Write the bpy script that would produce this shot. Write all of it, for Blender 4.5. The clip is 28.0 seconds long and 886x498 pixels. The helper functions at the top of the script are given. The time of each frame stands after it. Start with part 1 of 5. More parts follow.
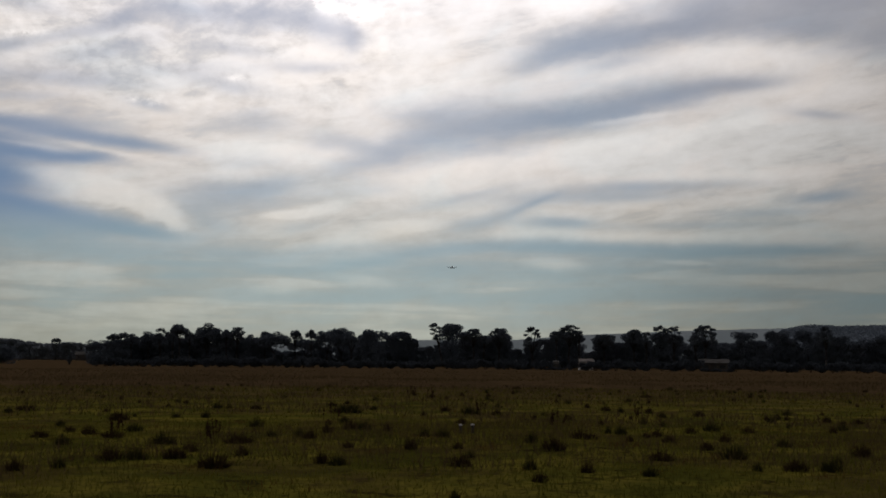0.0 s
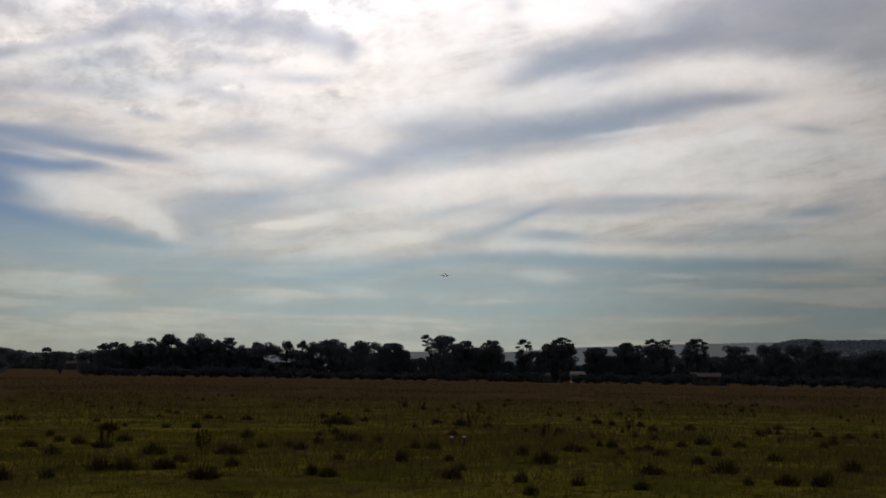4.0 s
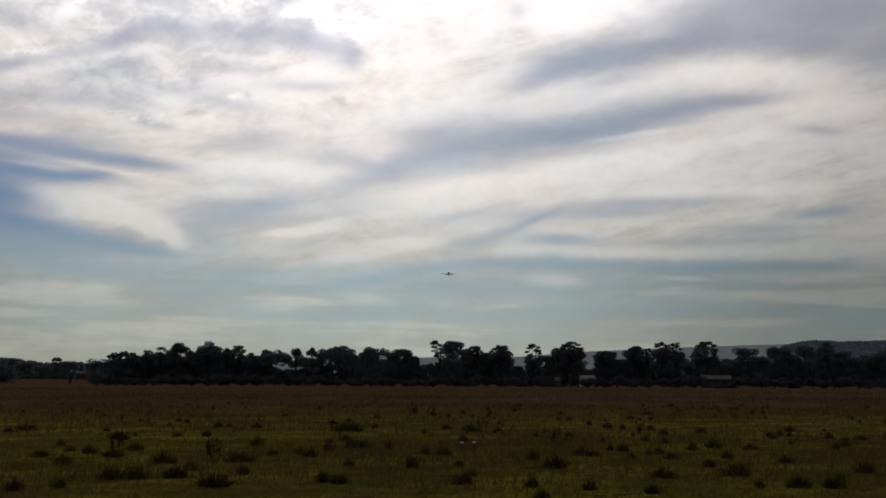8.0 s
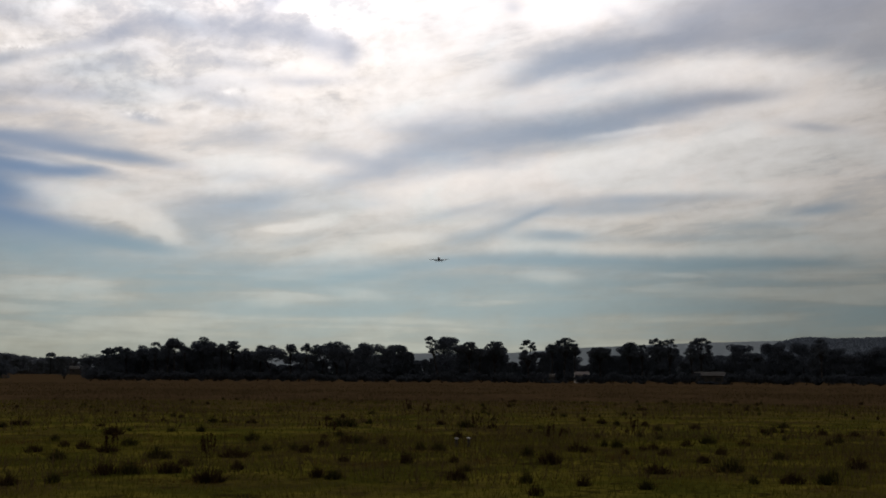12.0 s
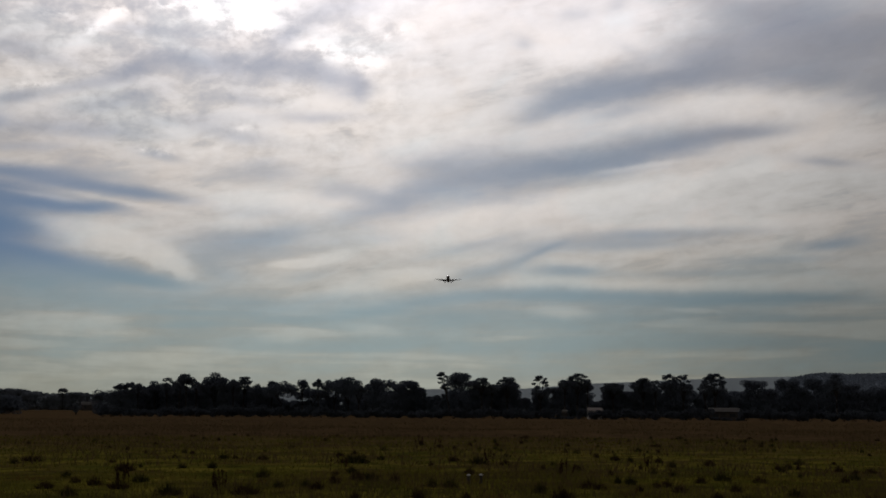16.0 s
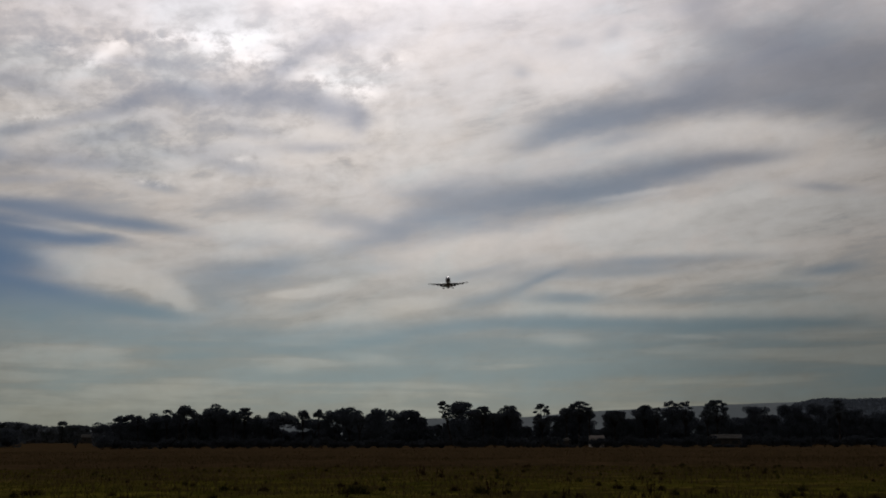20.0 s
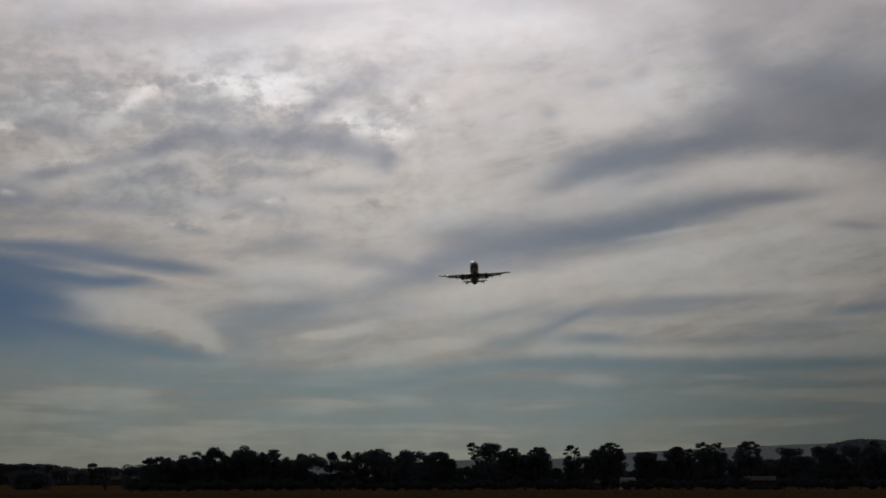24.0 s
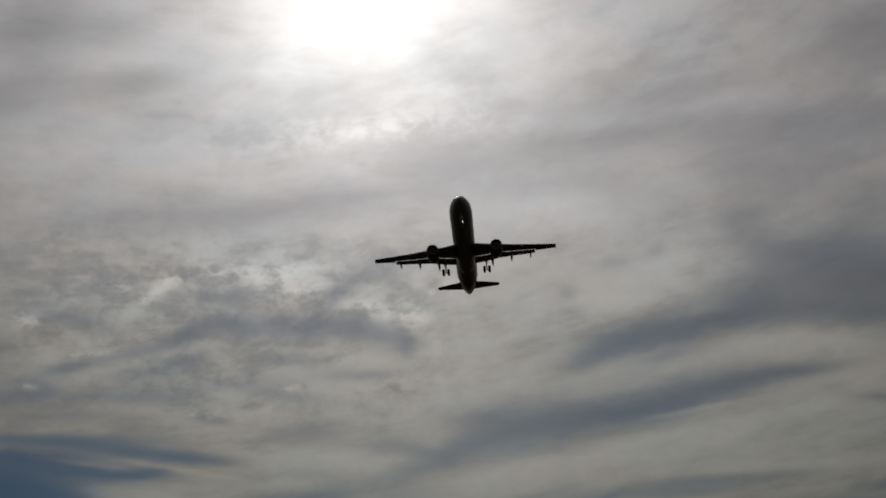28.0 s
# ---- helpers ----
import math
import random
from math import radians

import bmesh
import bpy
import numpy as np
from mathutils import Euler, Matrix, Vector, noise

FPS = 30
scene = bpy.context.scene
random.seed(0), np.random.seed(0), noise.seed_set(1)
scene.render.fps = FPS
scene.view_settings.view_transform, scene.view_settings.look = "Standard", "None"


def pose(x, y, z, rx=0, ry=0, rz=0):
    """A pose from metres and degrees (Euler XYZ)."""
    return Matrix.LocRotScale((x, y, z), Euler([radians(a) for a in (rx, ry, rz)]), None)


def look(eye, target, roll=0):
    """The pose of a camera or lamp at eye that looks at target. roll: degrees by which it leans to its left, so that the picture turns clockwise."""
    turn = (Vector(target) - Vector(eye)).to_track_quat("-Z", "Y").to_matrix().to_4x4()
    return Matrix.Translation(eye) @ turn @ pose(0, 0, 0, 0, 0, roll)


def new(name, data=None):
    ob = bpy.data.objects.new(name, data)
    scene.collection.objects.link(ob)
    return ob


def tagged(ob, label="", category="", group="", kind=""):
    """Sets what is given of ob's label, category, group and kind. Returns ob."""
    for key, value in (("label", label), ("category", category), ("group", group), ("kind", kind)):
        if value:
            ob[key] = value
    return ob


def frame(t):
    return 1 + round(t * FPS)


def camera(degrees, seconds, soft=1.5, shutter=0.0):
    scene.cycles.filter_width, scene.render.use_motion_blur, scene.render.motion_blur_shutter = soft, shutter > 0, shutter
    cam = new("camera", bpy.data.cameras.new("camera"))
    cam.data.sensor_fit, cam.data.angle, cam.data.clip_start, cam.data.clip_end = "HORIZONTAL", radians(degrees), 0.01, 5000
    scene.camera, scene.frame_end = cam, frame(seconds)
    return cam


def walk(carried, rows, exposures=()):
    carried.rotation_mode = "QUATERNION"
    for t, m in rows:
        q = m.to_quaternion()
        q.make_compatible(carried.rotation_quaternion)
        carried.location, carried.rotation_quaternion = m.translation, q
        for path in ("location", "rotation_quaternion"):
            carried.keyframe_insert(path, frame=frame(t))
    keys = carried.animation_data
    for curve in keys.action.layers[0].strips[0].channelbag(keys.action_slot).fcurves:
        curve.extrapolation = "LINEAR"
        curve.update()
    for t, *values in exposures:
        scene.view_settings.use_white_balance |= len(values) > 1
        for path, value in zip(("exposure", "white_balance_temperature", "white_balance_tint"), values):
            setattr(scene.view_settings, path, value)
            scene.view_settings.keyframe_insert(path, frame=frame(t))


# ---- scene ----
cam = camera(44.93, 28.0, soft=1.8)
EYE_HEIGHT = 1.7

# the stand of the camera never changes, it only turns: seconds, yaw, pitch, roll
TURNS = [
    (0.0, 0.0, 5.98, -0.5), (0.5, -0.19, 6.58, -0.46), (1.0, 0.3, 6.53, -0.5), (1.5, 0.16, 6.61, -0.72),
    (2.0, -0.09, 6.45, -1.0), (2.5, -0.28, 6.4, -1.11), (3.0, -0.33, 6.19, -0.73), (3.5, -0.42, 6.47, -0.88),
    (5.5, -0.54, 6.73, -0.81), (6.0, -0.63, 6.8, -0.59), (6.5, -0.35, 6.85, -0.47), (7.0, -0.28, 6.75, -0.43),
    (7.5, 0.0, 6.68, -0.3), (8.0, 0.06, 6.9, -0.24), (8.5, 0.09, 6.76, -0.19), (9.0, -0.05, 6.87, -0.23),
    (9.5, -0.15, 6.59, -0.08), (10.0, -0.08, 6.6, -0.39), (10.5, -0.19, 6.64, -0.59), (11.0, -0.26, 6.75, -0.55),
    (11.5, -0.17, 6.67, -0.4)]
TURNS += [
    (13.5, -0.41, 7.09, -0.26), (14.0, -0.15, 7.37, -0.31), (14.5, 0.05, 7.66, -0.2), (15.0, 0.01, 8.06, -0.32),
    (15.5, 0.39, 8.12, -0.21), (16.0, 0.41, 8.57, -0.37), (16.5, 0.36, 8.74, -0.41), (17.0, 0.58, 8.99, -0.51),
    (17.5, 0.55, 9.31, -0.62), (18.0, 0.77, 9.43, -0.44), (18.5, 0.22, 9.67, -0.42), (19.0, 0.04, 9.69, -0.01),
    (19.5, 0.28, 9.83, 0.07), (20.0, 0.48, 10.1, 0.19), (20.5, 0.18, 10.51, 0.05), (21.0, 0.89, 10.5, -0.13),
    (21.5, 1.36, 10.81, -0.04)]
TURNS += [
    (23.5, 1.53, 11.85, -0.27), (24.0, 2.01, 12.27, 0.19), (24.5, 1.98, 13.02, 0.23), (25.0, 2.29, 13.92, 0.69),
    (25.5, 3.19, 14.53, 0.94), (26.0, 2.61, 14.82, 0.85), (26.5, 2.43, 15.49, 1.02), (27.0, 2.4, 17.06, 1.07),
    (27.5, 3.11, 19.47, 1.51), (28.0, 3.5, 22.04, 1.41)]
EXPOSURES = [(0.0, -0.08, 6380, 16), (12.0, 0.0, 6390, 16), (14.0, 0.02, 6400, 16), (15.0, -0.14, 6400, 16), (16.0, -0.34, 6400, 16),
             (17.0, -0.42, 6400, 16), (18.0, -0.56, 6420, 16), (20.0, -0.64, 6430, 16), (24.0, -1.02, 6450, 15), (25.0, -1.06, 6450, 14),
             (26.0, -1.26, 6450, 13), (27.0, -1.32, 6470, 11), (28.0, -1.62, 6500, 10)]
walk(cam, [(t, pose(0, 0, EYE_HEIGHT, 90 + pitch, roll, yaw)) for t, yaw, pitch, roll in TURNS], EXPOSURES)

# ---- light: a veiled sun ahead and above, under broken high cloud ----
SUN_AZIMUTH, SUN_ELEVATION = -7.1, 35.5
sun = new("sun", bpy.data.lights.new("sun", "SUN"))
sun.data.energy, sun.data.angle, sun.data.color = 0.6, radians(10), (1.0, 0.95, 0.88)
SUN_WAY = Vector((math.sin(radians(SUN_AZIMUTH)) * math.cos(radians(SUN_ELEVATION)),
                  math.cos(radians(SUN_AZIMUTH)) * math.cos(radians(SUN_ELEVATION)), math.sin(radians(SUN_ELEVATION))))
sun.matrix_world = look(SUN_WAY * 100, (0, 0, 0))


class Term:
    """A number in a node tree, to be written as plain sums."""

    def __init__(self, tree, socket):
        self.tree, self.socket = tree, socket

    def op(self, kind, *others, clamp=False):
        node = self.tree.nodes.new("ShaderNodeMath")
        node.operation, node.use_clamp = kind, clamp
        for i, o in enumerate((self, *others)):
            if isinstance(o, Term):
                self.tree.links.new(o.socket, node.inputs[i])
            else:
                node.inputs[i].default_value = o
        return Term(self.tree, node.outputs[0])

    def __add__(self, o): return self.op("ADD", o)
    def __sub__(self, o): return self.op("SUBTRACT", o)
    def __mul__(self, o): return self.op("MULTIPLY", o)
    def __truediv__(self, o): return self.op("DIVIDE", o)
    def clip(self): return self.op("ADD", 0.0, clamp=True)

    def ramp(self, a, b, smooth=True):
        """0 at a, 1 at b."""
        node = self.tree.nodes.new("ShaderNodeMapRange")
        node.interpolation_type = "SMOOTHSTEP" if smooth else "LINEAR"
        self.tree.links.new(self.socket, node.inputs["Value"])
        node.inputs["From Min"].default_value, node.inputs["From Max"].default_value = a, b
        return Term(self.tree, node.outputs["Result"])


def vec(tree, x, y, z):
    node = tree.nodes.new("ShaderNodeCombineXYZ")
    for i, o in enumerate((x, y, z)):
        if isinstance(o, Term):
            tree.links.new(o.socket, node.inputs[i])
        else:
            node.inputs[i].default_value = o
    return node.outputs[0]


def noise_at(tree, vector, scale, detail=4.0, rough=0.55, distort=0.0):
    node = tree.nodes.new("ShaderNodeTexNoise")
    if vector is not None:
        tree.links.new(vector, node.inputs["Vector"])
    node.inputs["Scale"].default_value, node.inputs["Detail"].default_value = scale, detail
    node.inputs["Roughness"].default_value, node.inputs["Distortion"].default_value = rough, distort
    return Term(tree, node.outputs[0])


def blend(tree, amount, a, b, kind="MIX"):
    node = tree.nodes.new("ShaderNodeMix")
    node.data_type, node.blend_type = "RGBA", kind
    for i, o in ((0, amount), (6, a), (7, b)):
        if isinstance(o, Term):
            tree.links.new(o.socket, node.inputs[i])
        elif isinstance(o, (int, float)):
            node.inputs[i].default_value = o
        elif isinstance(o, tuple):
            node.inputs[i].default_value = (*o, 1)
        else:
            tree.links.new(o, node.inputs[i])
    return node.outputs[2]


# drifts of the sky: azimuth, elevation, half length, half width, slope (degrees), depth
# first the gaps in the cloud, where blue or thicker grey shows; then bright edges and cream wisps
RIBBON_GAPS = [(-2.9, 11.24, 2.15, 0.58, 17, 0.53), (-5, 11.55, 1.54, 0.37, -10, 0.35), (-6.6, 11.55, 0.77, 0.31, 0, 0.26), (0.5, 12.33, 2.16, 0.73, 10, 0.62), (3.9, 12.66, 2.74, 0.72, 8, 0.7), (7.3, 13, 2.7, 0.56, 7, 0.7), (10.6, 13.7, 2.65, 0.53, 8, 0.7), (13.6, 14.19, 2.3, 0.39, 5, 0.62), (16.2, 14.32, 1.68, 0.29, 1, 0.44), (-1, 13.03, 1.24, 0.31, 4, 0.31), (4.6, 15.58, 0.92, 0.37, 17, 0.44), (6.2, 16.55, 1.84, 0.57, 16, 0.7),
    (8.7, 16.85, 2.42, 0.56, 8, 0.75), (11.8, 17.07, 2.36, 0.55, 3, 0.66), (13.6, 18.08, 1.75, 0.84, 14, 0.53), (16.2, 17.1, 2.27, 0.58, -6, 0.44)]
RIBBON_GAPS_B = [(16.6, 18.77, 2.83, 1.19, 1, 0.56), (20, 18.49, 2.45, 1.41, -8, 0.52), (19.5, 16.72, 2.17, 0.76, -12, 0.4), (17.9, 20.18, 1.97,
    0.62, 2, 0.35), (14.0, 22.38, 1.34, 0.60, -2, 0.4), (15.1, 20.96, 1.77, 0.59, -26, 0.3), (9.9, 15.74, 1.79, 0.30, 6, 0.3), (9.1, 21.25, 0.56, 0.31, 14, 0.30), (6.7, 20.83, 0.90, 0.31, 1, 0.24), (3.9, 19.35, 0.42, 0.32, -3, 0.27), (9.6, 18.92, 0.72, 0.24, -24, 0.21), (1.2, 25.35, 3.90,
    0.58, 2, 0.3), (7.0, 24.90, 1.91, 0.80, -14, 0.25), (16.0, 24.54, 3.80, 1.17, -8, 0.3), (20.1, 21.98, 1.94, 1.39, -9, 0.25), (23, 18.21, 2.34, 1.56, -9, 0.48)]
RIBBON_GAPS_C = [(23.2, 15.95, 1.54, 0.64, -8, 0.4)]
RIBBON_VEILS = [(4.6, 13.84, 4.56, 0.67, 7, 0.22), (-0.1, 13.55, 2.79, 0.68, 6, 0.22), (10.1, 14.74, 3.54, 0.53, 8, 0.2), (2.3, 11.44, 3.66, 0.49, 12,
    0.2), (7.7, 15.28, 1.82, 0.42, 10, 0.2), (6.6, 17.43, 2.45, 0.49, 14, 0.2), (10.3, 18.22, 2.10, 0.54, 17, 0.25), (-4.1, 10.35, 2.14, 0.43, 15,
    0.22)]
FLOCK_GAPS = [(-9.3, 24.75, 3.9, 0.65, 9, 0.47), (-13.7, 23.81, 2.85, 0.57, 8, 0.33), (-19.5, 23.33, 4.28, 0.76, 10, 0.28), (-6.6, 21.01, 2.23, 0.48, 17, 0.52), (-9.2, 19.47, 0.88, 0.34, 25, 0.61), (-17.3, 17.17, 1.34, 0.39, 21, 0.84), (-15, 17.9, 1.52, 0.55, 3, 0.56), (-12.5, 17.72, 1.85, 0.62, -6, 0.56), (-9.8, 18.11, 1.88, 0.63, -3, 0.56), (-7.2, 17.57, 1.57, 0.5, -11, 0.56), (-5.4, 17.13, 0.56, 0.5, -29, 0.61), (-16.3, 19.28, 2.74, 0.27, -0, 0.37), (-17.8, 15.68, 2.37, 0.38, 15, 0.47), (-11.6, 16.12, 1.54, 0.28, -3, 0.37), (-7.2, 15.46, 2.18, 0.25, 2, 0.33), (-23.7, 17.79, 1.4, 0.48, 6, 0.37)]
FLOCK_GAPS_B = [(-22.8, 15.32, 0.97, 0.25, 10, 0.55), (-24.5, 14.33, 1.08, 0.49, 5, 0.51), (-21.7, 17.41, 1.71, 0.29, -5, 0.26), (-19.9, 16.26, 1.74, 0.26, 19, 0.38), (-21.2, 14.01, 4.3, 0.37, 6, 0.34), (-15.7, 13, 0.89, 0.18, -10, 0.47), (-11.8, 14.32, 1.52, 0.34, -6, 0.42), (-10.3, 12.42, 1.52, 0.4, 6, 0.38), (-14.3, 14.98, 2.42, 0.3, 2, 0.26), (-18, 13.92, 2.34, 0.26, 3, 0.26), (-22.8, 12.9, 2.22, 0.25, 4, 0.34), (-27.1, 16.03, 1.59, 0.53, 6, 0.34), (-27.4, 13.51, 1.83, 0.65, 10, 0.42)]
WEST_GAPS = [(-23.5, 11.72, 3.58, 0.25, 1, 0.87), (-19.6, 11.22, 2.86, 0.31, -4, 1.09), (-16.2, 11.01, 1.76, 0.23, -6, 0.87), (-24.2, 10.69, 2.16, 0.40, -1, 1.30), (-20.9, 10.16, 2.24, 0.25, -1, 1.23), (-18.7, 10.25, 0.99, 0.23, 5, 0.87), (-23.8, 9.03, 2.15, 0.75, -3, 1.45), (-24.2, 7.34, 1.59, 0.64, -3, 1.01), (-21.8, 7.70, 1.65, 0.25, -11, 0.80), (-19.4, 7.21, 2.25, 0.37, -7, 0.94), (-16.8, 6.69, 2.00, 0.31, -5, 0.87), (-15.1, 6.43, 1.74, 0.26, -4, 0.58), (-22.0, 6.29, 3.56, 0.38, -3, 0.72), (-11.9, 8.52, 2.38, 0.77, 6, 0.65), (-9.3, 9.14, 1.50, 0.39, 12, 0.51), (-12.8, 7.19, 1.77, 0.44, -7, 0.43)]
WEST_GAPS_B = [(-10.5, 10.32, 1.51, 0.30, 1, 0.2), (-26.6, 8.61, 2.06, 1.03, 3, 1), (-26.7, 6.15, 2.29, 0.76, 2, 0.6)]
WEST_HAZE_GAPS = [(-24.6, 8.71, 2.93, 1.28, 3, 0.9), (-26.5, 9.71, 2.34, 1.04, 3, 0.8), (-18.5, 6.72, 4.27, 0.51, -5, 0.55), (-22.3, 7.12, 3.01, 0.66,
    -7, 0.6), (-12.2, 5.53, 7.11, 0.41, -0, 0.4), (-6.2, 5.73, 3.60, 0.27, 5, 0.3), (-20.6, 5.62, 5.58, 0.39, -1, 0.35)]
LOW_GAPS = [(-10.1, 5.15, 3.56, 0.27, 1, 0.5), (-6.5, 4.94, 2.69, 0.24, 5, 0.6), (-2.9, 5.50, 2.70, 0.27, 8, 0.65), (0.7, 5.95, 2.70, 0.27, 4, 0.7),
    (4.6, 6.02, 3.24, 0.32, 0, 0.75), (9.5, 5.87, 4.25, 0.37, -4, 0.75), (15.2, 5.80, 4.02, 0.30, -2, 0.85), (18.9, 5.76, 1.82, 0.23, -1, 0.7),
    (-13.6, 4.28, 3.19, 0.20, 2, 0.5), (-15.6, 4.98, 3.45, 0.23, -3, 0.35), (-1.2, 4.94, 2.39, 0.51, -1, 0.45), (4.2, 4.85, 3.52, 0.44, -1, 0.4),
    (11.5, 4.80, 3.89, 0.47, -2, 0.4), (17.0, 4.73, 3.14, 0.44, -5, 0.4), (1.2, 3.44, 8.75, 0.50, -1, 0.3), (12.8, 3.47, 7.98, 0.53, -2, 0.3)]
LOW_GAPS_B = [(-17.7, 3.27, 4.51, 0.23, 0, 0.25), (-7.7, 3.25, 4.74, 0.30, 1, 0.3), (1.3, 7.27, 1.21, 0.33, 11, 0.55), (3.4, 7.82, 1.81, 0.33, 23, 0.4), (4.7, 8.38, 1.2, 0.15, 23, 0.4), (6.1, 7.39, 1.48, 0.24, -2, 0.75), (7.4, 8.89, 4.40, 0.32, 3, 0.45), (11.8, 9.28, 3.13, 0.23, -0, 0.4),
    (9.7, 8.64, 2.61, 0.23, 2, 0.35), (19.7, 8.44, 1.31, 0.24, 4, 0.8), (17.0, 7.69, 2.67, 0.21, -0, 0.35), (19.6, 12.59, 1.2, 0.208, -9, 0.4), (13.9,
    7.14, 4.11, 0.19, -1, 0.3), (1.3, 8.77, 2.43, 0.21, 13, 0.25), (-5.3, 9.00, 2.44, 0.27, 5, 0.3), (-7.7, 7.07, 1.20, 0.27, 10, 0.25)]
BRIGHT_EDGES = [(-12.9, 20.50, 1.86, 0.62, -12, 0.9), (-11.1, 21.03, 1.26, 0.32, 7, 0.6), (-16.0, 20.61, 1.22, 0.24, 4, 0.6), (-18.9, 19.37, 0.83,
    0.27, 34, 0.9), (-18.1, 20.16, 0.75, 0.24, 4, 0.6), (-21.0, 19.62, 0.87, 0.23, -5, 0.4), (-6.9, 18.92, 1.26, 0.35, -9, 0.9), (-5.0, 18.48, 0.82,
    0.47, -9, 1), (-3.4, 19.83, 0.79, 0.32, 18, 0.5), (-25.1, 17.51, 0.76, 0.30, -4, 0.8), (-22.2, 15.94, 0.84, 0.17, 10, 0.6), (-16.0, 13.20, 0.59,
    0.15, -8, 1), (-11.2, 14.73, 0.46, 0.12, 2, 0.6), (-25.0, 14.22, 0.48, 0.13, 5, 0.7), (-10.7, 20.01, 1.25, 0.28, 21, 0.5)]
CREAM_WISPS = [(8.9, 20.09, 2.74, 1.16, 10, 0.4), (7.3, 19.02, 2.15, 0.86, 10, 0.35), (3.1, 24.26, 3.85, 1.28, 6, 0.2), (10.1, 15.27, 4.42, 0.38, 5,
    0.5), (16.6, 15.61, 3.33, 0.42, -3, 0.5), (19.2, 13.91, 2.15, 0.40, 2, 0.25), (6.1, 14.31, 2.73, 0.36, 7, 0.35), (-1.6, 14.24, 2.49, 0.75, 9,
    0.3), (4.5, 10.78, 4.51, 0.39, 8, 0.55), (10.5, 11.41, 3.49, 0.35, 8, 0.5), (14.9, 12.29, 2.53, 0.31, 8, 0.4), (0.2, 9.84, 2.14, 0.40, 13, 0.45),
    (-3.5, 9.14, 3.05, 0.27, 4, 0.35), (14.7, 9.69, 3.32, 0.28, 1, 0.3), (-18.6, 8.52, 2.28, 0.48, -11, 0.7), (-15.7, 7.87, 1.75, 0.50, -24, 0.7)]
CREAM_WISPS_B = [(-14.5, 7.17, 0.73, 0.26, -39, 0.6), (-20.0, 9.19, 1.68, 0.25, -6, 0.5), (-9.0, 10.94, 2.44, 0.46, 5, 0.4), (-11.4, 9.71, 1.80, 0.30,
    1, 0.25), (-8.5, 7.66, 0.78, 0.15, 4, 1.1), (-7.2, 7.96, 1.81, 0.27, 8, 0.45), (-2.0, 7.18, 1.15, 0.18, 1, 1.1), (-4.7, 6.46, 2.71, 0.33, 11,
    0.4), (11.6, 6.52, 5.55, 0.22, -2, 0.45), (6.0, 5.16, 1.17, 0.23, -3, 0.7), (-4.1, 4.24, 0.96, 0.24, -6, 0.6), (-8.9, 3.69, 0.88, 0.18, -0, 0.5),
    (12.9, 5.23, 1.11, 0.11, -5, 0.5), (10.0, 12.82, 1.48, 0.12, 6, 0.7), (-17.9, 10.57, 2.02, 0.14, -8, 0.35), (-21.5, 10.56, 1.67, 0.11, -6, 0.25)]
HIGH_GAPS = [(-2.4, 26.68, 3.7, 0.72, 6, 0.5), (6, 27.28, 5.1, 0.72, 3, 0.5), (16.6, 26.84, 6.1, 0.97, -5, 0.5),
    (-26.7, 31.89, 2.1, 0.97, 18, 0.6), (-20.5, 30.23, 2.5, 0.6, 13, 0.55), (9.5, 29.42, 5.1, 0.54, 1, 0.4),
    (-22.5, 32.4, 1.6, 0.5, 5, 0.4), (-28, 28.5, 3, 0.8, 25, 0.4), (22, 30.5, 3, 1.2, -10, 0.4)]
HIGH_EDGES = [(-7.3, 28.48, 5.4, 0.72, 5, 0.5)]


